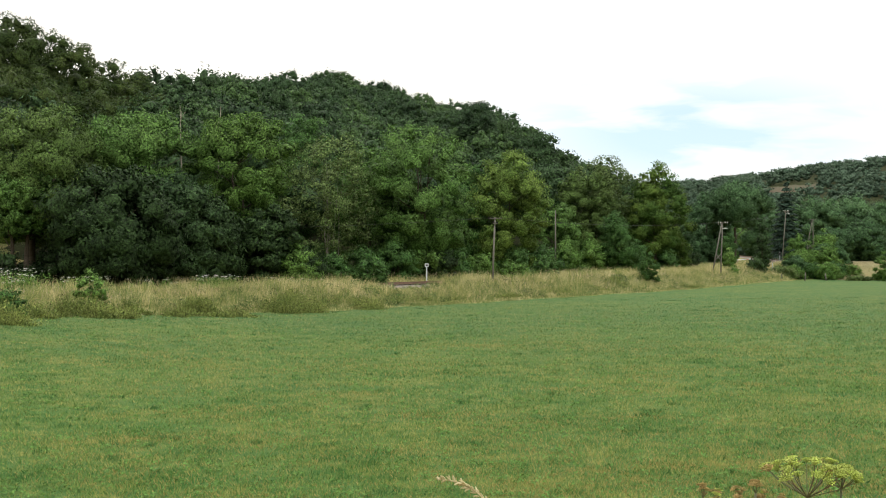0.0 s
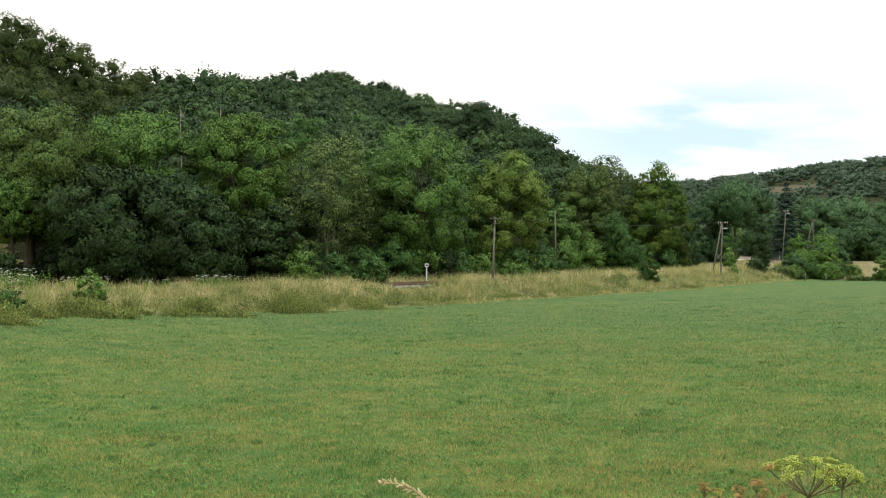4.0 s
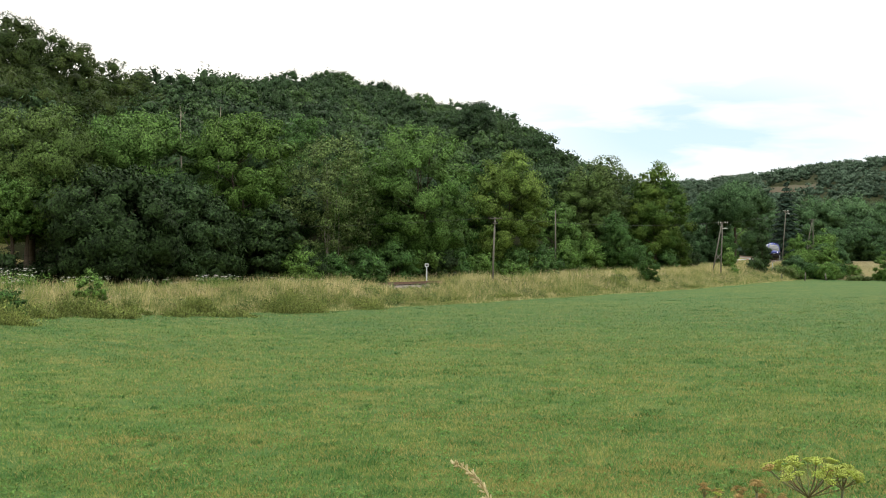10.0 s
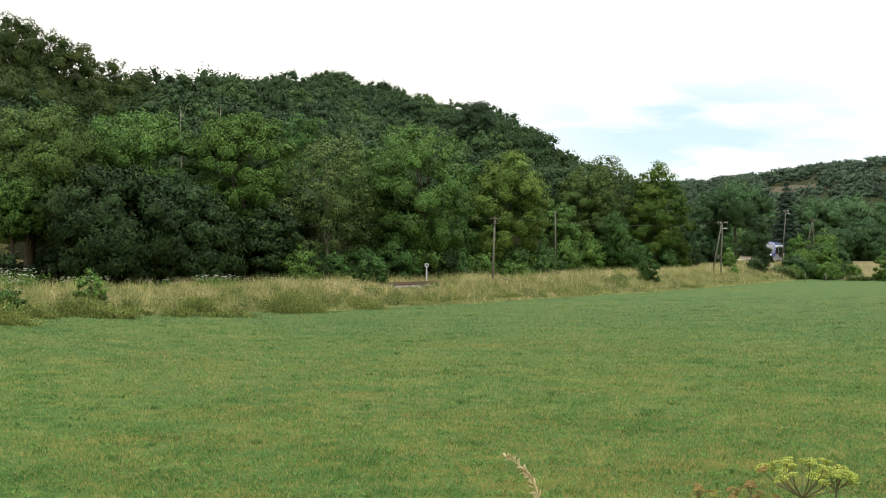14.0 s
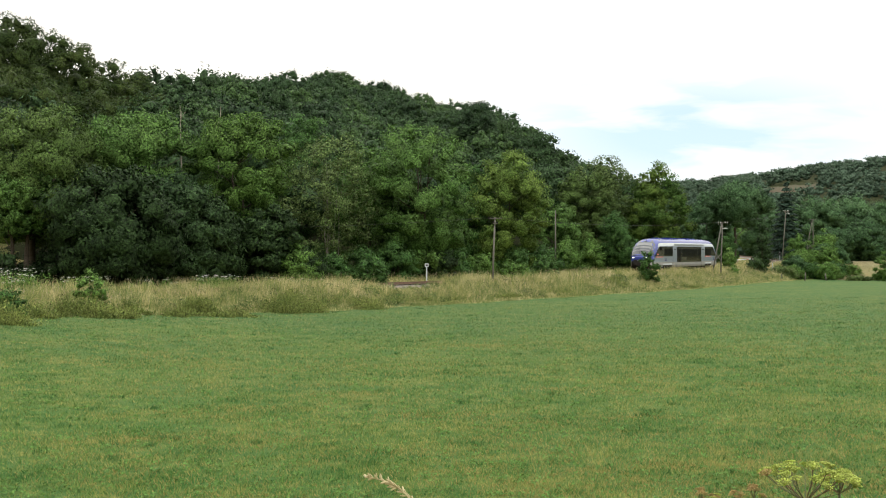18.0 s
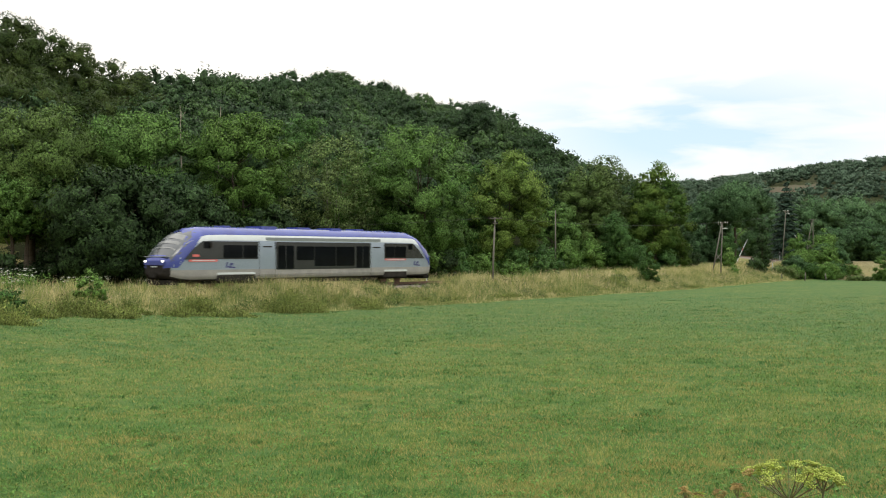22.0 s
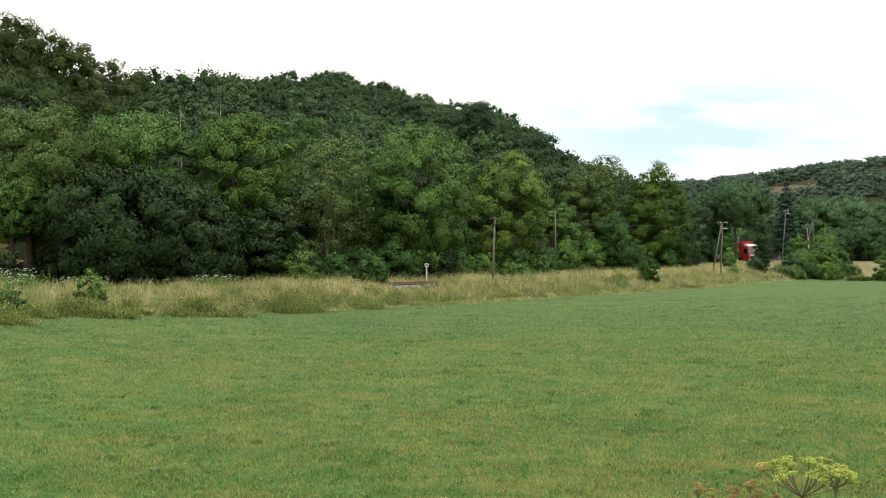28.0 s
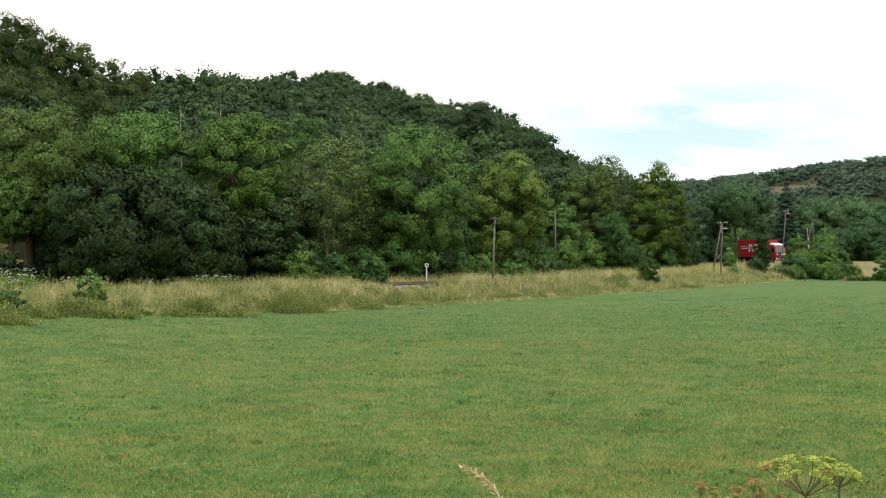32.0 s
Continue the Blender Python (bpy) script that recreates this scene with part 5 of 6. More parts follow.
        box(bm, *sorted((bx - sx * .03, bx + sx * .2)), -.86, .86, 1.48, 1.76, .03)
        part("nose_band", bm, M_BLUE, root, "blue band across the nose")
        for y in (-.74, .74):
            bm = bmesh.new()
            made = bmesh.ops.create_uvsphere(bm, u_segments=12, v_segments=8, radius=.075)["verts"]
            for v in made:
                v.co = Vector((bx + sx * (-.02 + .5 * v.co.x), y + v.co.y * 1.15, 1.725 + v.co.z * .9))
            part("headlight" if not end else "tail_light", bm, M_HEADLIGHT if not end else M_TAIL, root, "round lit headlight" if not end else "red tail light")
        bm = bmesh.new()
        box(bm, *sorted((bx + sx * -.12, bx + sx * .5)), -.18, .18, .82, 1.06, .04)
        box(bm, *sorted((bx + sx * -.2, bx + sx * -.05)), -.28, .28, .76, 1.12, .04)
        part("coupler", bm, M_UNDER, root)
        bm = bmesh.new()
        box(bm, *sorted((bx + sx * .3, bx + sx * 1.1)), -1.0, 1.0, .30, .60, .06)
        part("snow_guard", bm, M_UNDER, root)
        bm = bmesh.new()
        box(bm, *sorted((bx - sx * .02, bx + sx * .10)), -.26, .26, 1.36, 1.44, .02)
        part("number_panel", bm, M_WHITEPAINT, root)

    for side in (-1, 1):
        cab = flat_panel("cab_panel", [(1.98, 1.84), (8.38, 1.84), (8.38, 2.954), (3.5, 2.954), (2.75, 2.50)], root, M_PANEL, side)
        flat_panel("window", rect(5.25, 6.95, 1.92, 2.72), cab, M_GLASS, side, 1.444)
        flat_panel("window", rect(7.02, 8.30, 1.92, 2.72), cab, M_GLASS, side, 1.444)
        flat_panel("cab_window", rect(3.55, 4.2, 2.50, 2.90), cab, M_GLASS, side, 1.444)
        mid = flat_panel("centre_panel", rect(10.10, 20.12, 1.148, 2.954), root, M_PANEL, side)
        for x0, x1, z0, z1 in ((10.18, 11.9, 1.2, 2.72), (18.45, 20.04, 1.2, 2.72)):
            door = flat_panel("door", rect(x0, x1, z0 - .04, z1 + .06), mid, M_PANEL, side, 1.443)
            flat_panel("door_window", rect(x0 + .07, (x0 + x1) / 2 - .03, z0, z1), door, M_GLASS, side, 1.449)
            flat_panel("door_window", rect((x0 + x1) / 2 + .03, x1 - .07, z0, z1), door, M_GLASS, side, 1.449)
        for x0, x1, z0 in ((12.1, 13.9, 1.75), (13.96, 16.2, 1.35), (16.26, 18.3, 1.35)):
            flat_panel("window", rect(x0, x1, z0, 2.68), mid, M_GLASS, side, 1.444)
        rear = flat_panel("cab_panel", [(21.85, 1.84), (26.9, 1.84), (26.15, 2.50), (25.4, 2.954), (21.85, 2.954)], root, M_PANEL, side)
        flat_panel("window", rect(21.95, 23.05, 1.92, 2.72), rear, M_GLASS, side, 1.444)
        flat_panel("window", rect(23.10, 24.5, 1.92, 2.72), rear, M_GLASS, side, 1.444)
        flat_panel("cab_window", rect(24.8, 25.35, 2.50, 2.90), rear, M_GLASS, side, 1.444)
        flat_panel("vent_band", rect(9.2, 21.4, 3.06, 3.24, .02), root, M_VENT, side, 1.405, .05)
        for x0 in (8.85, 20.45):
            flat_panel("air_slot", rect(x0, x0 + .85, 2.60, 2.68, .02), root, M_UNDER, side)
        for x0, x1 in ((2.35, 4.75), (21.9, 24.5)):
            stripe = flat_panel("stripe", rect(x0, x1, 1.70, 1.83, .02), root, M_RED, side, 1.440, label="narrow red stripe with unreadable white lettering")
            flat_panel("lettering", rect(x0 + .25, x1 - .2, 1.745, 1.785, .01), stripe, M_WHITEPAINT, side, 1.446)
        flat_panel("badge", rect(2.65, 3.2, 2.0, 2.14, .02), root, M_RED, side, 1.444)
        for x0 in (5.45, 25.5):
            mark = flat_panel("emblem", [(x0, 1.32), (x0 + .12, 1.32), (x0 + .22, 1.66), (x0 + .10, 1.66)], root, M_DARKBLUE, side, 1.432)
            flat_panel("emblem_bar", [(x0 + .2, 1.32), (x0 + .85, 1.28), (x0 + .85, 1.36), (x0 + .2, 1.42)], mark, M_DARKBLUE, side, 1.433)
            flat_panel("emblem_bar", [(x0 + .3, 1.45), (x0 + .6, 1.45), (x0 + .7, 1.60), (x0 + .45, 1.62)], mark, M_DARKBLUE, side, 1.433)
        for x in (10.02, 20.2, 8.5):
            flat_panel("seam", rect(x, x + .025, .62, 2.98, .005), root, M_UNDER, side, 1.4255, .02)
        flat_panel("sill_band", rect(8.6, 21.6, .86, .94, .02), root, M_LOWER, side, 1.430)
        for x0, x1 in ((4.6, 8.2), (21.7, 24.7)):
            arch = flat_panel("bogie_opening", [(x0, .50), (x1, .50), (x1 - .15, .86), (x0 + .15, .86)], root, M_UNDER, side, 1.427)
            flat_panel("bogie_cover", [(x0 + .1, .90), (x1 - .05, .90), (x1 - .12, 1.02), (x0 + .15, 1.02)], arch, M_WHITEPAINT, side, 1.436)
        bm = bmesh.new()
        box(bm, 4.05, 4.25, side * 1.50 - .05, side * 1.50 + .05, 2.55, 2.85, .03)
        box(bm, 4.12, 4.18, *sorted((side * 1.38, side * 1.50)), 2.78, 2.82)
        part("mirror", bm, M_UNDER, root)
    for x0, x1, y0, y1, z1 in ((9.4, 11.0, -.7, .7, 3.98), (13.2, 14.6, -.55, .55, 3.97), (16.6, 17.8, -.7, .7, 3.97), (19.6, 20.6, -.5, .5, 3.96), (6.2, 7.0, -.4, .4, 3.96)):
        bm = bmesh.new()
        box(bm, x0, x1, y0, y1, 3.75, z1, .05)
        part("roof_unit", bm, M_BLUE, root)
    bm = bmesh.new()
    box(bm, 8.6, 21.4, -1.15, 1.15, .26, .55, .05)
    part("underframe", bm, M_UNDER, root)
    for x in (5.5, 23.4):
        bm = bmesh.new()
        box(bm, x - 1.7, x + 1.7, -1.1, -.9, .35, .62, .04)
        box(bm, x - 1.7, x + 1.7, .9, 1.1, .35, .62, .04)
        box(bm, x - .3, x + .3, -1.0, 1.0, .4, .75, .04)
        bogie = part("bogie", bm, M_UNDER, root)
        for dx in (-.9, .9):
            bm = bmesh.new()
            for y in (-.76, .76):
                tube(bm, [(x + dx, y - .06, .42), (x + dx, y + .06, .42)], [.42, .42], 20)
            tube(bm, [(x + dx, -.8, .42), (x + dx, .8, .42)], [.08, .08], 8)
            part("wheelset", bm, M_RUST, bogie)
    return root


railcar = make_railcar()

# ---- the line: rails, sleepers and ballast ----


def track_strip(bm, s0, s1, step, section):
    """Sweeps a section of (off, z) along the line."""
    rows = []
    for s in np.arange(s0, s1 + step, step):
        row = []
        for off, z in section:
            x, y, tz = on_track(s, off)
            row.append(bm.verts.new((float(x), float(y), float(tz) + z)))
        rows.append(row)
    for r0, r1 in zip(rows, rows[1:]):
        for k in range(len(section) - 1):
            bm.faces.new((r0[k], r0[k + 1], r1[k + 1], r1[k]))


track = tagged(new("railway_track"), "single railway track with rusty rails on grey ballast", "railway track")
bm = bmesh.new()
track_strip(bm, -70, 420, 4, [(2.5, -.44), (1.75, -.19), (-1.75, -.19), (-2.5, -.44)])
part("ballast", bm, M_BALLAST, track)
for gauge in (-.755, .755):
    bm = bmesh.new()
    track_strip(bm, -70, 420, 2, [(gauge - .07, -.17), (gauge - .035, -.04), (gauge - .035, 0), (gauge + .035, 0), (gauge + .035, -.04), (gauge + .07, -.17)])
    part("rail", bm, M_RUST, track, "rusty steel rail")
bm = bmesh.new()
for s in np.arange(-40, 200, .62):
    x, y, tz = on_track(s)
    made = bmesh.ops.create_cube(bm, size=1.0)["verts"]
    m = Matrix.Translation((float(x), float(y), float(tz) - .17)) @ Matrix.Rotation(-float(heading(s)), 4, "Z") @ Matrix.Diagonal((2.5, .25, .13, 1))
    bmesh.ops.transform(bm, matrix=m, verts=made)
tagged(part("sleepers", bm, M_SLEEPER, track), kind="stuff")

# ---- poles and cables ----


def pole_thing(label, x, y, top, legs, arms, lean=(0, 0), lamps=()):
    """A telegraph pole: legs by their spread at the foot, arms by (below top, half length)."""
    g = gz(x, y)
    root = tagged(new("telegraph_pole"), label, "pole", "poles along the line")
    root.location = (x, y, g)
    h = top - g
    for spread in legs:
        bm = bmesh.new()
        tube(bm, [(spread + lean[0], lean[1], -.6), (spread * .5 + lean[0] * .5, 0, h * .5), (spread * .06, 0, h)], [.088, .078, .062], 9)
        part("leg" if len(legs) > 1 else "pole", bm, M_WOOD, root)
    if len(legs) > 1:
        bm = bmesh.new()
        a, b = legs
        for p, q in (((a, .44), (b, .30)), ((a, .30), (b, .44))):
            tube(bm, [(p[0] * (1 - p[1]), 0, h * p[1]), (q[0] * (1 - q[1]), 0, h * q[1])], [.05, .05], 6)
        part("brace", bm, M_WOOD, root)
    for below, half in arms:
        bm = bmesh.new()
        box(bm, -half, half, -.14, -.06, h - below - .035, h - below + .035, .012)
        arm = part("crossarm", bm, M_WOOD, root)
        for f in (-.9, -.45, .45, .9):
            bm = bmesh.new()
            tube(bm, [(half * f, -.11, h - below - .24), (half * f, -.11, h - below + .1)], [.012, .012], 5)
            tube(bm, [(half * f, -.11, h - below + .02), (half * f, -.11, h - below + .14)], [.05, .035], 8)
            part("insulator", bm, M_PORCELAIN if lamps else M_UNDER, arm)
    for lx, lz in lamps:
        bm = bmesh.new()
        made = bmesh.ops.create_uvsphere(bm, u_segments=10, v_segments=6, radius=.075)["verts"]
        for v in made:
            v.co = v.co + Vector((lx, -.15, h - lz))
        tube(bm, [(0, 0, h - lz), (lx, -.15, h - lz)], [.02, .02], 5)
        part("white_insulator", bm, M_PORCELAIN, root)
    return root


pole_thing("weathered grey wooden telegraph pole with one crossarm in the verge", 4.26, 99.66, 5.19, (0,), ((.08, .55), (.50, .2)), (-.23, 0))
pole_thing("twin-legged wooden pole braced like a letter A in dry grass", 33.9, 147.5, 6.1, (-1.45, -.28), ((.1, .6),), (0, 0), ((.46, .78), (.24, .74)))
pole_thing("tall leaning wooden pole beside the level crossing", 56.1, 199, 9.35, (-.45,), ((.1, .45),), (-.3, 0), ((.45, .5),))
pole_thing("twin-legged wooden pole with crossarms behind bushes", 69.9, 230, 8.9, (-1.7, .1), ((.1, .7), (.55, .6)))
pole_thing("thin grey pole at the wood's edge", 12.75, 138, 7.15, (0,), ())


def cable(a, b, sag, label="thin dark overhead cable between poles"):
    a, b = Vector(a), Vector(b)
    pts = [a.lerp(b, k / 16) - Vector((0, 0, sag * 4 * (k / 16) * (1 - k / 16))) for k in range(17)]
    bm = bmesh.new()
    tube(bm, pts, [.009] * 17, 5)
    ob = part("cable", bm, M_CABLE)
    tagged(ob, label, "cable")


cable((3.8, 99.55, 5.15), (-42.0, 96.0, 4.6), .7)
cable((4.7, 99.55, 5.15), (33.4, 147.4, 6.05), .5)
cable((34.4, 147.4, 6.05), (55.8, 198.9, 9.2), .3)
cable((56.1, 198.9, 9.2), (69.9, 229.9, 8.8), .3)

# kilometre post on the far side of the line
kx, ky = -1.36, 101.5
post = tagged(new("marker_post"), "white post with a small plate beside the track", "post")
post.location = (kx, ky, gz(kx, ky))
bm = bmesh.new()
box(bm, -.05, .05, -.05, .05, -.3, 1.72, .01)
part("post", bm, M_WHITEPAINT, post)
bm = bmesh.new()
box(bm, -.16, .16, -.09, -.055, 1.52, 1.80, .01)
plate = part("plate", bm, M_WHITEPAINT, post)
bm = bmesh.new()
box(bm, -.09, .09, -.096, -.091, 1.60, 1.72)
part("figure_bar", bm, M_UNDER, plate)

# ---- the road and the level crossing ----
ROAD = ((48.0, 262.0), (55.0, 240.0), (60.0, 226.0), (68.0, 210.0), (76.0, 198.0), (92.0, 181.0), (130.0, 160.0))
_seg = [math.dist(a, b) for a, b in zip(ROAD, ROAD[1:])]
_cum = np.concatenate([[0], np.cumsum(_seg)])


def on_road(u, off=0.0):
    """Place u metres down the road; off: metres to its near left side. Also its direction."""
    x, y = float(np.interp(u, _cum, [p[0] for p in ROAD])), float(np.interp(u, _cum, [p[1] for p in ROAD]))
    x2, y2 = float(np.interp(u + 3, _cum, [p[0] for p in ROAD])), float(np.interp(u + 3, _cum, [p[1] for p in ROAD]))
    x1, y1 = float(np.interp(u - 3, _cum, [p[0] for p in ROAD])), float(np.interp(u - 3, _cum, [p[1] for p in ROAD]))
    d = Vector((x2 - x1, y2 - y1, 0)).normalized()
    return Vector((x + d.y * off, y - d.x * off, 0)), d


def road_z(p):
    s, d = to_track([p.x], [p.y])
    rail = float(np.interp(s[0], S_AXIS, TZ)) + .01
    g = gz(p.x, p.y) + .05
    k = float(smooth((abs(d[0]) - 2.5) / 6))
    return rail * (1 - k) + max(g, rail - .5) * k


bm = bmesh.new()
prev = None
for u in np.arange(0, _cum[-1], 1.5):
    row = []
    for off in (2.9, 2.8, 0, -2.8, -2.9):
        p, d = on_road(u, off)
        row.append(bm.verts.new((p.x, p.y, road_z(p) - (.4 if abs(off) > 2.85 else 0))))
    if prev:
        for k in range(4):
            bm.faces.new((prev[k], prev[k + 1], row[k + 1], row[k]))
    prev = row
tagged(part("road", bm, M_ASPHALT), "narrow grey asphalt road crossing the railway", "road", kind="structure")


def barrier(x, y, arm_len, turn, label, bands=3):
    root = tagged(new("crossing_barrier"), label, "barrier", "barriers at the crossing")
    root.matrix_basis = pose(x, y, gz(x, y), 0, 0, turn)
    bm = bmesh.new()
    box(bm, -.22, .22, -.2, .2, -.1, 1.15, .03)
    part("machine_box", bm, M_VENT, root)
    arm = new("arm")
    arm.parent = root
    arm.location = (0, 0, 1.0)
    bm = bmesh.new()
    tube(bm, [(-.6, -.26, 0), (.0, -.26, 0)], [.09, .09], 6)
    me = bpy.data.meshes.new("arm")
    n = 9
    for k in range(n):
        a, b = arm_len * k / n, arm_len * (k + 1) / n
        w0, w1 = .085 - .04 * k / n, .085 - .04 * (k + 1) / n
        before = set(bm.faces)
        tube(bm, [(a, -.26, 0), (b, -.26, 0)], [w0, w1], 6)
        for f in set(bm.faces) - before:
            f.material_index = 1 if k % bands == bands - 2 else 0
    bm.to_mesh(me)
    bm.free()
    me.materials.append(M_WHITEPAINT)
    me.materials.append(M_RED)
    bpy.data.objects.remove(arm)
    arm = new("arm", me)
    arm.parent = root
    arm.location = (0, 0, 1.0)
    tagged(arm, "white arm with red bands")
    return root, arm


barrier_far, arm_far = barrier(55.4, 229.6, 4.5, 22, "white level-crossing barrier with few red bands beside the road", 6)
barrier_near, arm_near = barrier(65.9, 218.0, 5.4, 206, "white level-crossing barrier with few red bands behind bushes", 9)


def crossing_signal(x, y):
    root = tagged(new("crossing_signal"), "level-crossing light post beside the road", "signal")
    root.location = (x, y, gz(x, y))
    bm = bmesh.new()
    tube(bm, [(0, 0, -.2), (0, 0, 2.6)], [.06, .06], 8)
    part("post", bm, M_VENT, root)
    bm = bmesh.new()
    box(bm, -.22, .22, -.05, .05, 1.9, 2.6, .05)
    part("backboard", bm, M_UNDER, root)
    bm = bmesh.new()
    tube(bm, [(0, -.06, 2.3), (0, -.12, 2.3)], [.1, .1], 12)
    part("lamp", bm, M_UNDER, root)


crossing_signal(57.0, 206.0)

mk = tagged(new("marker_post"), "short white marker post in brown grass by the crossing", "post")
mk.location = (47.1, 174, gz(47.1, 174))
bm = bmesh.new()
box(bm, -.06, .06, -.06, .06, -.2, 1.35, .01)
part("post", bm, M_WHITEPAINT, mk)


def fence_post(x, y, h, lean):
    ob = tagged(new("fence_post"), "weathered wooden fence post at the meadow's edge", "post", "fence posts by the meadow")
    ob.matrix_basis = pose(x, y, gz(x, y), 0, lean, 0)
    bm = bmesh.new()
    tube(bm, [(0, 0, -.3), (.01, 0, h * .5), (0, 0, h)], [.08, .075, .07], 8)
    part("stake", bm, M_WOOD, ob)


for x, y, h, lean in ((49.2, 165.5, 1.15, 4), (52.4, 166.5, 1.0, -6), (45.6, 164.0, .95, 3)):
    fence_post(x, y, h, lean)

# ---- vehicles on the road ----


def wheel(root, x, y, r, w):
    bm = bmesh.new()
    tube(bm, [(x, y - w / 2, r), (x, y - w / 2 + .04, r), (x, y + w / 2 - .04, r), (x, y + w / 2, r)], [r * .9, r, r, r * .9], 18)
    tyre = part("wheel", bm, M_RUBBER, root)
    bm = bmesh.new()
    sgn = 1 if y > 0 else -1
    tube(bm, [(x, y, r), (x, y + sgn * (w / 2 + .01), r)], [r * .6, r * .55], 14)
    part("rim", bm, M_STEEL, tyre)


def profile_body(outline, half, tuck=.0):
    """A body swept across from an (x, z) outline; upper points lean inwards by tuck."""
    bm = bmesh.new()
    zs = [z for _, z in outline]
    lo, hi = min(zs), max(zs)
    rows = []
    for y in (-1, -.9, .9, 1):
        row = []
        for x, z in outline:
            k = max(0, (z - lo) / (hi - lo) - .5) * 2
            inset = .05 if abs(y) == 1 else 0
            row.append(bm.verts.new((x * (1 - inset * .15), y * (half - tuck * k), z - inset * .4 * k)))
        rows.append(row)
    n = len(outline)
    for r0, r1 in zip(rows, rows[1:]):
        for k in range(n):
            bm.faces.new((r0[k], r0[(k + 1) % n], r1[(k + 1) % n], r1[k])).smooth = False
    bm.faces.new(rows[0])
    bm.faces.new(rows[-1][::-1])
    bmesh.ops.recalc_face_normals(bm, faces=bm.faces)
    return bm


def make_car():
    root = tagged(new("car"), "dark hatchback on the road with sky reflection as a pale roof colour", "car")
    line = [(-2.05, .35), (2.05, .32), (2.1, .62), (2.0, .82), (1.15, .98), (.45, 1.42), (-.2, 1.50), (-1.1, 1.47), (-1.75, 1.22), (-2.02, .95), (-2.1, .6)]
    part("body", profile_body(line, .88, .16), M_CARDARK, root, "dark painted body")
    for side in (-1, 1):
        flat_panel("side_window", [(-1.65, 1.0), (.85, 1.0), (.38, 1.36), (-.2, 1.42), (-1.05, 1.39)], root, M_GLASS, side, .86, .06)
    bm = bmesh.new()
    q = [bm.verts.new(c) for c in ((1.16, -.72, 1.0), (1.16, .72, 1.0), (.5, .62, 1.43), (.5, -.62, 1.43))]
    bm.faces.new(q)
    part("windscreen", bm, M_GLASS, root)
    # the sky's reflection on the roof is put in as a pale material
    bm = bmesh.new()
    box(bm, -1.3, .3, -.7, .7, 1.42, 1.55, .06)
    part("roof", bm, M_PORCELAIN, root, "roof with sky reflection as a pale colour")
    for x in (-1.3, 1.35):
        for y in (-.8, .8):
            wheel(root, x, y, .31, .2)
    for y in (-.62, .62):
        bm = bmesh.new()
        box(bm, 1.98, 2.10, y - .18, y + .18, .62, .76, .02)
        part("headlight", bm, M_PORCELAIN, root)
        bm = bmesh.new()
        box(bm, -2.10, -2.02, y - .07, y + .07, .76, .84, .02)
        part("tail_light", bm, M_RED, root)
    return root


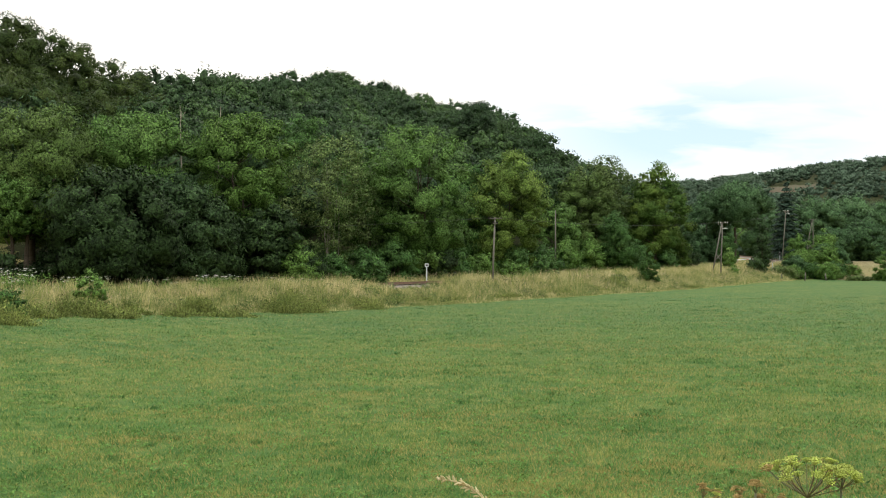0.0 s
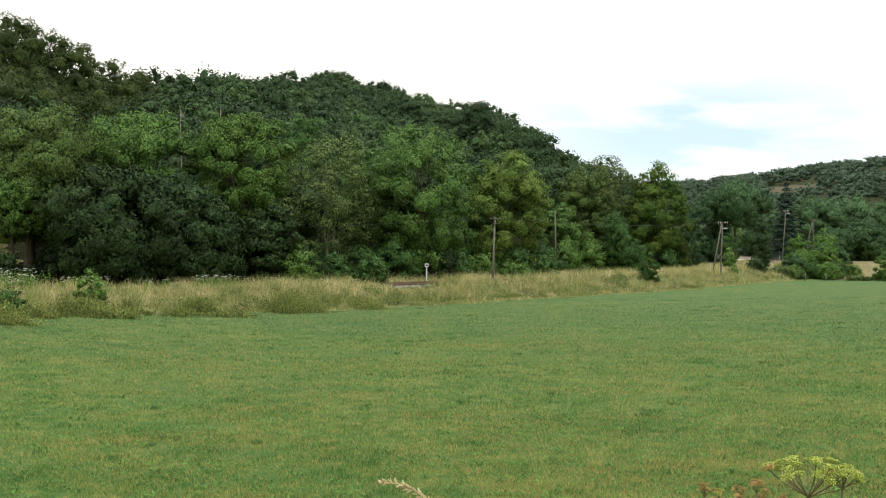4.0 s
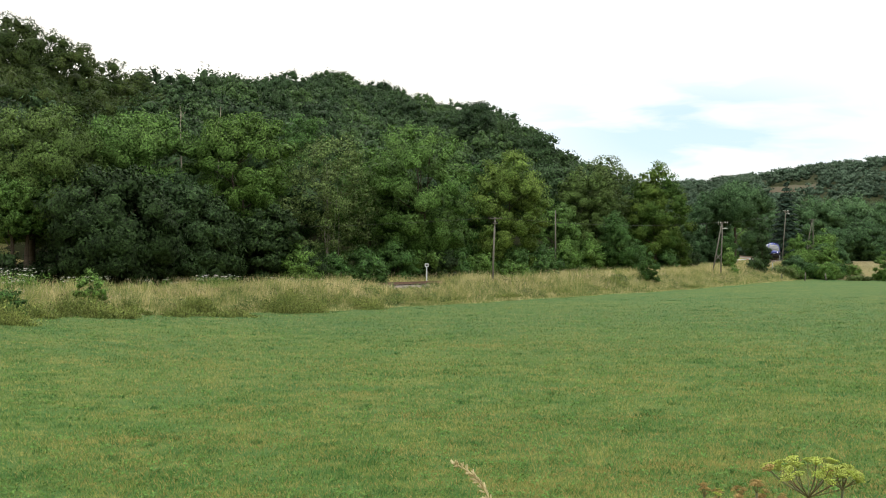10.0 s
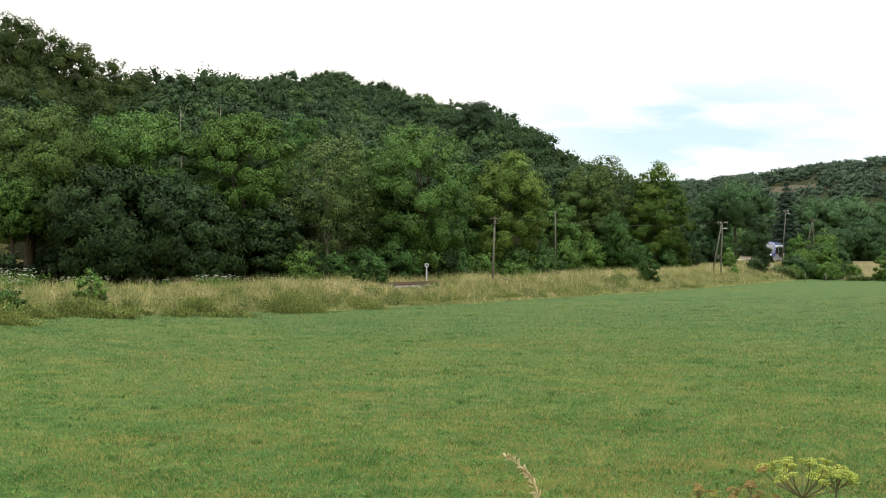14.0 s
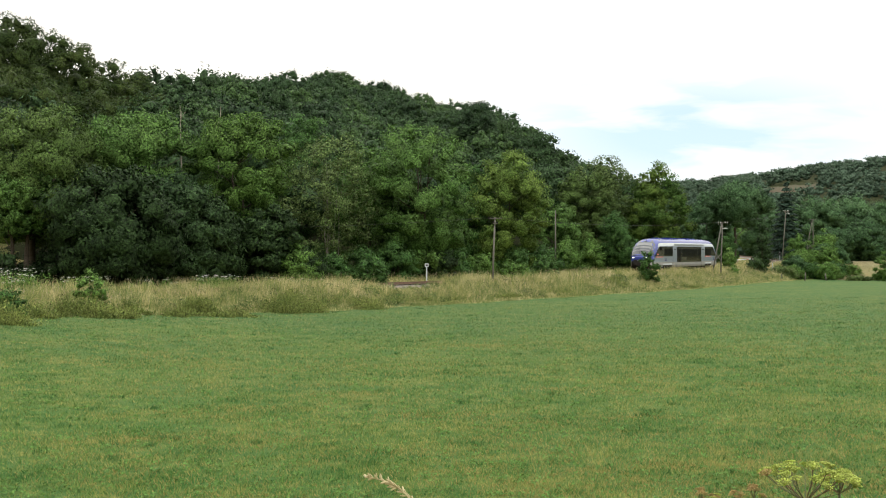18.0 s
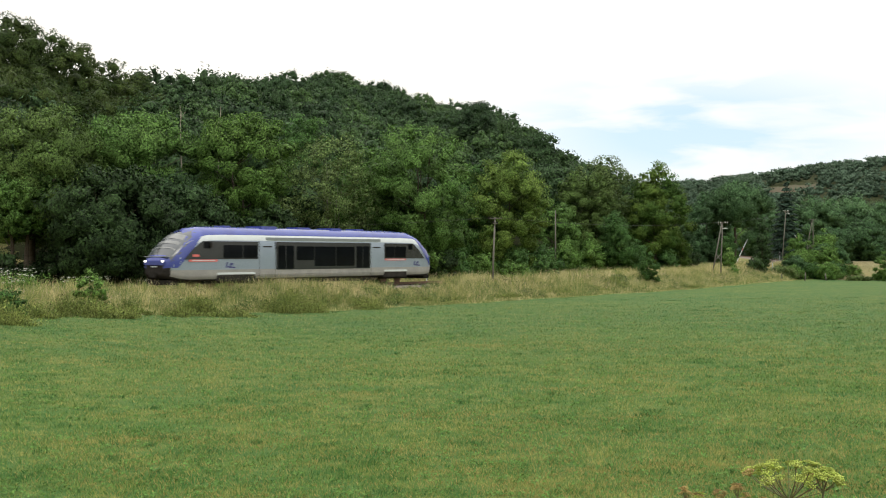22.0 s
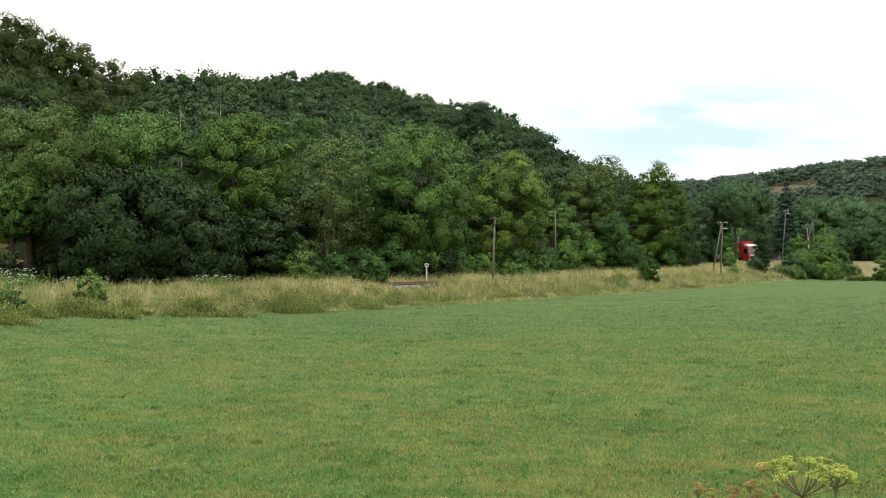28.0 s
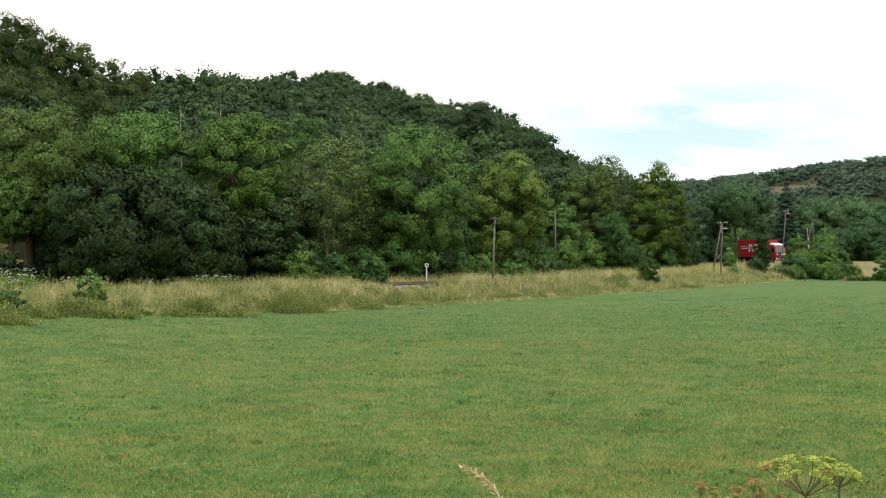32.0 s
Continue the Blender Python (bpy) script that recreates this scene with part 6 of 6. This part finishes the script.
def make_truck():
    root = tagged(new("truck"), "red box lorry with a white mark on its side", "truck")
    cab_line = [(-.95, .55), (.95, .5), (1.1, .8), (1.08, 1.75), (.72, 2.75), (.5, 3.0), (-.9, 3.05)]
    cab = part("cab", profile_body([(x + 1.2, z) for x, z in cab_line], 1.22, .10), M_TRUCKRED, root, "red driver's cab")
    bm = bmesh.new()
    q = [bm.verts.new(c) for c in ((2.30, -1.02, 1.82), (2.30, 1.02, 1.82), (1.98, .95, 2.68), (1.98, -.95, 2.68))]
    bm.faces.new(q)
    part("windscreen", bm, M_SCREEN, cab)
    bm = bmesh.new()
    box(bm, 2.26, 2.36, -.95, .95, 1.38, 1.60, .03)
    part("front_band", bm, M_WHITEPAINT, cab)
    bm = bmesh.new()
    box(bm, 2.24, 2.33, -.8, .8, .85, 1.3, .03)
    part("grille", bm, M_UNDER, cab)
    bm = bmesh.new()
    q = profile_body([(.5, 3.0), (1.85, 3.0), (1.5, 3.22), (.6, 3.4)], 1.05, .1)
    part("roof_deflector", q, M_WHITEPAINT, cab, "white roof deflector")
    bm.free()
    for y in (-1, 1):
        bm = bmesh.new()
        box(bm, 1.9, 2.05, *sorted((y * 1.3, y * 1.5)), 1.85, 2.5, .03)
        box(bm, 1.9, 1.96, *sorted((y * 1.1, y * 1.35)), 2.42, 2.47)
        part("mirror", bm, M_UNDER, cab)
        bm = bmesh.new()
        box(bm, 2.26, 2.34, y * .85 - .2, y * .85 + .2, .68, .88, .02)
        part("headlight", bm, M_PORCELAIN, cab)
        flat_panel("side_window", [(.75, 1.85), (1.65, 1.85), (1.45, 2.55), (.8, 2.6)], cab, M_GLASS, y, 1.215, .06)
    bm = bmesh.new()
    box(bm, -9.0, .1, -1.25, 1.25, 1.0, 3.9, .06)
    cargo = part("cargo_box", bm, M_TRUCKRED, root, "tall red cargo box")
    for y in (-1, 1):
        ox = -4.9
        for pts in ([(0, 1.9), (.35, 1.9), (.35, 2.9), (.62, 2.9), (.62, 3.2), (0, 3.2)], [(.62, 2.9), (.95, 1.9), (1.25, 1.9), (.92, 3.2), (.62, 3.2)]):
            flat_panel("side_mark", [(ox + x, z) for x, z in pts], cargo, M_WHITEPAINT, y, 1.262, .02)
        for pts in ([(1.45, 1.9), (1.75, 1.9), (1.75, 3.2), (1.45, 3.2)], [(1.75, 2.95), (2.5, 2.95), (2.5, 3.2), (1.75, 3.2)], [(1.75, 2.45), (2.6, 2.45), (2.6, 2.68), (1.75, 2.68)],
                    [(1.75, 1.9), (2.5, 1.9), (2.5, 2.15), (1.75, 2.15)], [(2.4, 2.15), (2.7, 2.15), (2.7, 2.45), (2.4, 2.45)], [(2.3, 2.68), (2.6, 2.68), (2.6, 2.95), (2.3, 2.95)]):
            flat_panel("side_mark", [(ox + x, z) for x, z in pts], cargo, M_WHITEPAINT, y, 1.262, .02)
        for z in (2.45, 2.75):
            flat_panel("side_bar", rect(ox - 2.2, ox - .3, z, z + .10, .01), cargo, M_WHITEPAINT, y, 1.262, .02)
    bm = bmesh.new()
    box(bm, -8.8, 1.9, -.45, .45, .6, 1.0, .03)
    part("chassis", bm, M_UNDER, root)
    for x in (1.3, -6.2, -7.5):
        for y in (-1.05, 1.05):
            wheel(root, x, y, .5, .3)
    tall = Matrix.Diagonal((1, 1, 1.1, 1))
    for ob in root.children_recursive:
        ob.data.transform(tall)
    return root


car = make_car()
truck = make_truck()


# ---- a bench and a rail fence where the wood opens ----


def bench(x, y, turn):
    root = tagged(new("bench"), "dark wooden bench on pale ground behind the line", "bench")
    root.matrix_basis = pose(x, y, gz(x, y), 0, 0, turn)
    for y0 in (-.18, .02):
        bm = bmesh.new()
        box(bm, -.8, .8, y0, y0 + .16, .43, .48, .01)
        part("seat_board", bm, M_SLEEPER, root)
    for z in (.62, .80):
        bm = bmesh.new()
        box(bm, -.8, .8, .22, .26, z, z + .13, .01)
        part("back_board", bm, M_SLEEPER, root)
    for x0 in (-.65, .55):
        bm = bmesh.new()
        box(bm, x0, x0 + .1, -.18, .24, -.1, .43, .01)
        box(bm, x0, x0 + .1, .17, .22, .43, .95, .01)
        part("leg", bm, M_SLEEPER, root)


bench(-31.9, 87.5, -20)


def rail_fence(x0, y0, x1, y1):
    root = tagged(new("rail_fence"), "low wooden rail fence at the clearing", "fence")
    n = 4
    for k in range(n + 1):
        x, y = x0 + (x1 - x0) * k / n, y0 + (y1 - y0) * k / n
        g = gz(x, y)
        bm = bmesh.new()
        tube(bm, [(x, y, g - .2), (x, y, g + 1.0)], [.06, .055], 7)
        part("post", bm, M_WOOD, root)
    bm = bmesh.new()
    tube(bm, [(x0, y0, gz(x0, y0) + .85), (x1, y1, gz(x1, y1) + .85)], [.05, .05], 7)
    part("rail", bm, M_WOOD, root)


rail_fence(-36.0, 91.0, -30.2, 91.5)

# ---- plants close to the camera ----
M_UMBEL = foliage("umbel_green_yellow", (0.22, 0.32, 0.05), (0.56, 0.64, 0.15), 0.35, 0.5, (0.72, 0.74, 0.27), 60.0, 0.42, 90.0, 0.4)
M_UMBEL_BROWN = foliage("umbel_brown", (0.24, 0.16, 0.06), (0.56, 0.40, 0.17), 0.3, 0.4, (0.66, 0.52, 0.26), 60.0, 0.42, 90.0, 0.4)
M_STALK = plain("green_stalk", (0.07, 0.085, 0.03), (0.13, 0.13, 0.055), 40.0, 0.6, 0, 0.2, 300.0)
M_REDSTALK = plain("reddish_stalk", (0.10, 0.065, 0.035), (0.17, 0.12, 0.06), 40.0, 0.6, 0, 0.2, 300.0)


def umbellet(rng, r, mat, parent, at, tilt):
    """A small cushion of seeds on short stalks."""
    bm = bmesh.new()
    for k in range(26):
        a, q = k * 2.399963, math.sqrt((k + .5) / 26)
        c = Vector((math.cos(a) * q * r * 1.15, math.sin(a) * q * r * 1.15, r * (.25 - .30 * q * q) + rng.uniform(-.12, .12) * r))
        made = bmesh.ops.create_icosphere(bm, subdivisions=1, radius=1.0)["verts"]
        turn = Euler((rng.uniform(-.5, .5), rng.uniform(-.5, .5), rng.uniform(0, 6))).to_matrix()
        sx = r * rng.uniform(.16, .26)
        for v in made:
            v.co = turn @ Vector((v.co.x * sx * 1.25, v.co.y * sx * .6, v.co.z * sx * .45)) + c
        tube(bm, [(0, 0, -r * .75), c * .85], [r * .025, r * .02], 4, False)
    ob = part("umbellet", bm, mat, parent)
    ob.matrix_basis = Matrix.Translation(at) @ Euler(tilt).to_matrix().to_4x4()


def umbel_plant(x, y, hub_z, radius, rise, rays, label, seed, mats, stem_r=.0032, small=.0125, side=None):
    """An umbel on a tall stem; its origin lies at the stem's foot."""
    rng = np.random.default_rng(seed)
    g = gz(x, y)
    root = tagged(new("umbel_plant"), label, "wild plant")
    root.location = (x, y, g)
    h = hub_z - g
    bm = bmesh.new()
    tube(bm, [(.03, .02, -.1), (.02, .01, h * .4), (.005, 0, h * .8), (0, 0, h)], [stem_r * 1.8, stem_r * 1.5, stem_r * 1.1, stem_r], 8)
    part("stem", bm, M_STALK, root)
    heads = [(Vector((0, 0, h)), radius, rise, rays)]
    if side:
        c = Vector((side[0], side[1], h + side[2]))
        bm = bmesh.new()
        tube(bm, [(.008, 0, h * .72), (side[0] * .8, side[1] * .7, h * .86), c], [stem_r, stem_r * .8, stem_r * .75], 7)
        part("side_stem", bm, M_STALK, root)
        heads.append((c, side[3], side[4], side[5]))
    for c, rr, up, n in heads:
        for k in range(n):
            a = k * 2.399963 + rng.uniform(-.2, .2)
            q = math.sqrt((k + .6) / n) * rng.uniform(.88, 1.08)
            end = c + Vector((math.cos(a) * q * rr, math.sin(a) * q * rr, up * (1.05 - .40 * q * q) + rng.uniform(-.009, .007)))
            bm = bmesh.new()
            mid = c.lerp(end, .55) + Vector((math.cos(a), math.sin(a), -.3)) * rr * .06
            tube(bm, [c, mid, end], [stem_r * .34, stem_r * .26, stem_r * .2], 5, False)
            part("ray", bm, M_STALK if k % 3 else M_REDSTALK, root)
            pick = mats[1] if rng.uniform() < mats[2] else mats[0]
            umbellet(rng, small * rng.uniform(.85, 1.2), pick, root, end + Vector((0, 0, .004)), (math.sin(a) * -q * .5, math.cos(a) * q * .5, 0))
    return root


umbel = umbel_plant(.598, 2.0, 1.702, .081, .054, 28, "flowering hogweed umbel with yellow-green seed heads on a tall stem", 3,
                    (M_UMBEL, M_UMBEL_BROWN, .12), stem_r=.0027, small=.0095, side=(.052, -.012, .016, .036, .030, 13))
brown_heads = []
for x, y, z, rr, seed in ((.427, 2.0, 1.716, .009, 5), (.484, 2.0, 1.711, .011, 6), (.513, 2.0, 1.723, .010, 7), (.526, 2.02, 1.703, .010, 8), (.454, 2.02, 1.703, .011, 9), (.466, 1.98, 1.696, .009, 10), (.551, 1.99, 1.701, .010, 11)):
    brown_heads.append(umbel_plant(x, y, z - .014, rr, .013, 8, "dried brown umbel gone to seed on a thin stem", seed, (M_UMBEL_BROWN, M_UMBEL, .15), .002, .0052))


def grass_stalk():
    """A ripe grass stalk; the nodding head turns at the top of the stem."""
    rng = np.random.default_rng(31)
    x, y = 0.06, 1.7
    g = gz(x, y)
    root = tagged(new("grass_stalk"), "ripe straw-coloured grass stalk nodding in the wind", "grass")
    root.location = (x, y, g)
    h = 1.745 - g
    bm = bmesh.new()
    tube(bm, [(.04, 0, -.12), (.03, 0, h * .5), (0, 0, h)], [.0022, .0018, .001], 6)
    part("stem", bm, M_SEED, root)
    bm = bmesh.new()
    pts = [Vector((-.085 * f, 0, .012 * math.sin(f * 3.0))) for f in np.linspace(0, 1, 9)]
    tube(bm, pts, [.001] * 9, 5)
    for k in range(58):
        f = rng.uniform(.02, 1.0)
        p = Vector((-.085 * f, 0, .012 * math.sin(f * 3.0)))
        spread = .0075 * (1.1 - f * .75)
        d = Vector((-.7, rng.normal() * .6, rng.normal() * .6)).normalized()
        q = p + d * spread
        made = bmesh.ops.create_icosphere(bm, subdivisions=1, radius=1.0)["verts"]
        rot = d.to_track_quat("X", "Z").to_matrix()
        for v in made:
            v.co = rot @ Vector((v.co.x * .0055, v.co.y * .0014, v.co.z * .0014)) + q
    head = part("seed_head", bm, M_SEED, root, "drooping straw-coloured seed head")
    head.location = (0, 0, h)
    return root, head, x, y, g, h


stalk, stalk_head, STALK_X, STALK_Y, STALK_G, STALK_H = grass_stalk()


def white_umbels(seed=41):
    """White wild carrot along the far side of the line."""
    rng = np.random.default_rng(seed)
    verts = []
    stems = []
    for s0, s1, lo, hi, count in ((-6, 4.5, .9, 1.7, 170), (6.2, 9.5, .8, 1.2, 22), (17, 20, .7, 1.15, 34), (10, 16, .7, 1.0, 12), (22, 30, .6, .9, 14)):
        x, y, _ = on_track(rng.uniform(s0, s1, count), -rng.uniform(2.6, 5.2, count))
        g = ground_z(x, y)
        z = g + rng.uniform(lo, hi, count)
        for a, b, c, low in zip(x, y, z, g):
            k = 44
            f = rng.uniform(.1, .93, (k, 1))
            at = np.array([a, b, low]) + (0, 0, c - low) * f + rng.normal(size=(k, 3)) * (.20, .20, .04)
            stems.append(cards(rng, at, unit_dirs(rng, k, .5), .05 * rng.uniform(.5, 1.3, k), 1.8))
        for a, b, c in zip(x, y, z):
            n = 9
            d = rng.normal(size=(n, 3)) * (.075, .075, .018) + (a, b, c + .05)
            verts.append(cards(rng, d, np.tile((0, 0, 1.0), (n, 1)) + rng.normal(size=(n, 3)) * .3, np.full(n, .031), 1.0))
    v = np.concatenate(stems)
    tagged(new("carrot_stems", mesh_np("carrot_stems", v, quads_of(len(v) // 4), M_SHRUB)), "green feathery stems and leaves of wild carrot", "weeds", kind="stuff")
    v = np.concatenate(verts)
    tagged(new("white_flowers", mesh_np("white_flowers", v, quads_of(len(v) // 4), M_WHITEFLOWER)), "white wild carrot flowers among green stems by the line", "flowers", kind="stuff")


white_umbels()

# ---- what moves ----


def railcar_pose(t):
    tau = 22.5 - t
    s = max(-78.0, min(17.544 * tau + 0.1188 * tau * tau, 425.0))
    ax, ay, az_ = on_track(s + 5.5)
    bx, by, bz = on_track(s + 23.4)
    ux = Vector((bx - ax, by - ay, bz - az_)).normalized()
    uy = Vector((0, 0, 1)).cross(ux).normalized()
    m = Matrix((ux, uy, ux.cross(uy))).transposed().to_4x4()
    m.translation = Vector((ax, ay, az_)) - ux * 5.5
    return m


def road_pose(u, off, forward):
    """A vehicle's pose on its lane; forward: +1 down the road, -1 up the road."""
    p, d = on_road(u, off)
    d = d * forward
    m = Matrix.Rotation(math.atan2(d.y, d.x), 4, "Z")
    m.translation = (p.x, p.y, road_z(p) + .01)
    return m


def motions():
    walk(railcar, [(t, railcar_pose(t)) for t in [0.0] + [k * 0.5 for k in range(2, 54)] + [32.0]])
    # the dark car comes to the closed barrier, waits, then crosses
    walk(car, [(t, road_pose(u, -1.35, -1)) for t, u in ((0, 110), (9.5, 74), (10.4, 67.4), (11.0, 63.6), (11.6, 60.6), (12.2, 58.5), (12.8, 56.8), (13.4, 55.2), (14, 53.8), (15, 52.2), (16.5, 51.43), (24, 51.43), (25, 49.91), (26, 44.82), (27, 38.84), (27.5, 36.05), (28.5, 29.71), (30, 20.23), (32, 8.0))])
    # the lorry rolls slowly over the crossing
    walk(truck, [(t, road_pose(u, 1.35, 1)) for t, u in ((0, 0.5), (23.3, 0.5), (24.6, 17.0), (25.5, 28.21), (26.5, 30.87), (27.5, 33.1), (28, 33.83), (29, 35.42), (30, 37.39), (31, 39.57), (32, 41.09))])
    walk(arm_far, [(t, pose(0, 0, 1.0, 0, -a, 0)) for t, a in ((0, 3), (18.3, 3), (19, 11), (19.5, 20), (20, 30), (20.5, 38), (21, 46), (21.5, 53), (22, 60), (22.5, 67), (23, 75), (23.5, 82), (24, 87), (32, 88))])
    walk(arm_near, [(t, pose(0, 0, 1.0, 0, -a, 0)) for t, a in ((0, 3), (18.5, 3), (20, 22), (21, 38), (22, 49), (23, 58), (24, 67), (24.5, 71), (25.5, 77), (27.5, 83), (32, 83))])

    def sway(plant, rows, reach):
        home = plant.location.copy()
        return [(t, pose(home.x, home.y, home.z - dy * .00093, 0, math.degrees(math.atan(dx * .00093 / reach)), 0)) for t, dx, dy in rows]

    early = ((0, 0, 0), (.5, 0, -2), (1, 3, 0), (1.5, -2, -1), (2, -2, -1), (2.5, -3, 0), (3, -4, -3), (3.5, 1, 0), (4.5, 2, -1), (5.5, 0, -2), (6, 7, 0), (6.5, 0, 0), (7, 7, 0), (7.5, 3, -1),
             (8, 8, 0), (8.5, 2, -1), (9, 2, 0), (9.5, 6, -1), (10, 2, 0), (10.5, 3, 1), (11, -12, 4), (11.5, -7, 4), (12, -2, 5), (12.5, -11, 4), (13, 15, -2), (13.5, 0, 0), (14, -8, 2), (14.5, 3, -1))
    late = ((15.5, -2, 1), (16.5, -8, 2), (17, -6, 1), (17.5, -16, 3), (18, -3, 8), (18.5, 7, -4), (19, -24, 3), (19.5, -22, 2), (20, -27, 9), (20.5, -12, 5), (21, -23, 8), (21.5, -24, 8), (22, -31, 6),
            (22.5, -33, 10), (23, -30, 8), (23.5, -16, 3), (24, -28, 10), (24.5, -13, 3), (25, -24, 8), (25.5, -5, 4), (26.5, -4, 3), (27.5, 0, 2), (28, -9, 0), (28.5, -15, 0), (29, 12, -5), (29.5, -5, -4),
            (30, 1, 0), (30.5, -6, -6), (31, -1, 0), (31.5, 4, -2), (32, -3, -2))
    for plant in (umbel, *brown_heads):
        walk(plant, sway(plant, early + late, 1.45))

    # tip of the seed head, as bearings in thousandths right of and below the horizon's middle
    tips = ((0, -5, 185), (.5, -31, 190), (1, -43, 194), (1.5, 0, 181), (2, 3, 172), (2.5, -19, 190), (3, -34, 195), (3.5, -58, 185), (4.5, -45, 192), (5.5, -40, 194), (6, 32, 166), (6.5, -7, 172),
            (7, -12, 190), (7.5, 25, 178), (8, 26, 191), (8.5, 26, 186), (9, 26, 196), (9.5, 9, 177), (10, 6, 171), (10.5, 11, 195), (11, 6, 192), (11.5, -5, 206), (12.5, -25, 206), (13, -45, 180))
    tips_later = ((13.5, -18, 196), (14, 49, 165), (14.5, -2, 199), (15.5, -40, 204), (16.5, -81, 197), (17, -24, 175), (17.5, -30, 200), (18, -65, 183), (18.5, -30, 206), (19, 23, 190), (19.5, -31, 162), (20, -81, 195),
                  (21, -70, 208), (24, -75, 208), (25, -72, 197), (26.5, -20, 190), (27.5, 15, 178), (28, -10, 205), (28.5, 0, 178), (29, -42, 187), (29.5, -67, 185), (30, 3, 164), (31, 2, 164), (32, 13, 175))
    body, nod = [], []
    for t, right, below in tips + tips_later:
        droop = 52 - 36 * float(smooth((below - 162) / 36))      # degrees by which the head points up to its tip
        turn = radians(droop)
        tip = Vector((right * .001 * STALK_Y, 0, EYE_Z - below * .001 * STALK_Y))
        neck = tip + Vector((math.cos(turn), 0, -math.sin(turn))) * .085
        lean = math.atan2(neck.x - STALK_X, STALK_H)
        base_z = neck.z - STALK_H * math.cos(lean)
        body.append((t, pose(STALK_X, STALK_Y, base_z, 0, math.degrees(lean), 0)))
        nod.append((t, pose(0, 0, STALK_H, 0, droop - math.degrees(lean), 0)))
    walk(stalk, body)
    walk(stalk_head, nod)


motions()
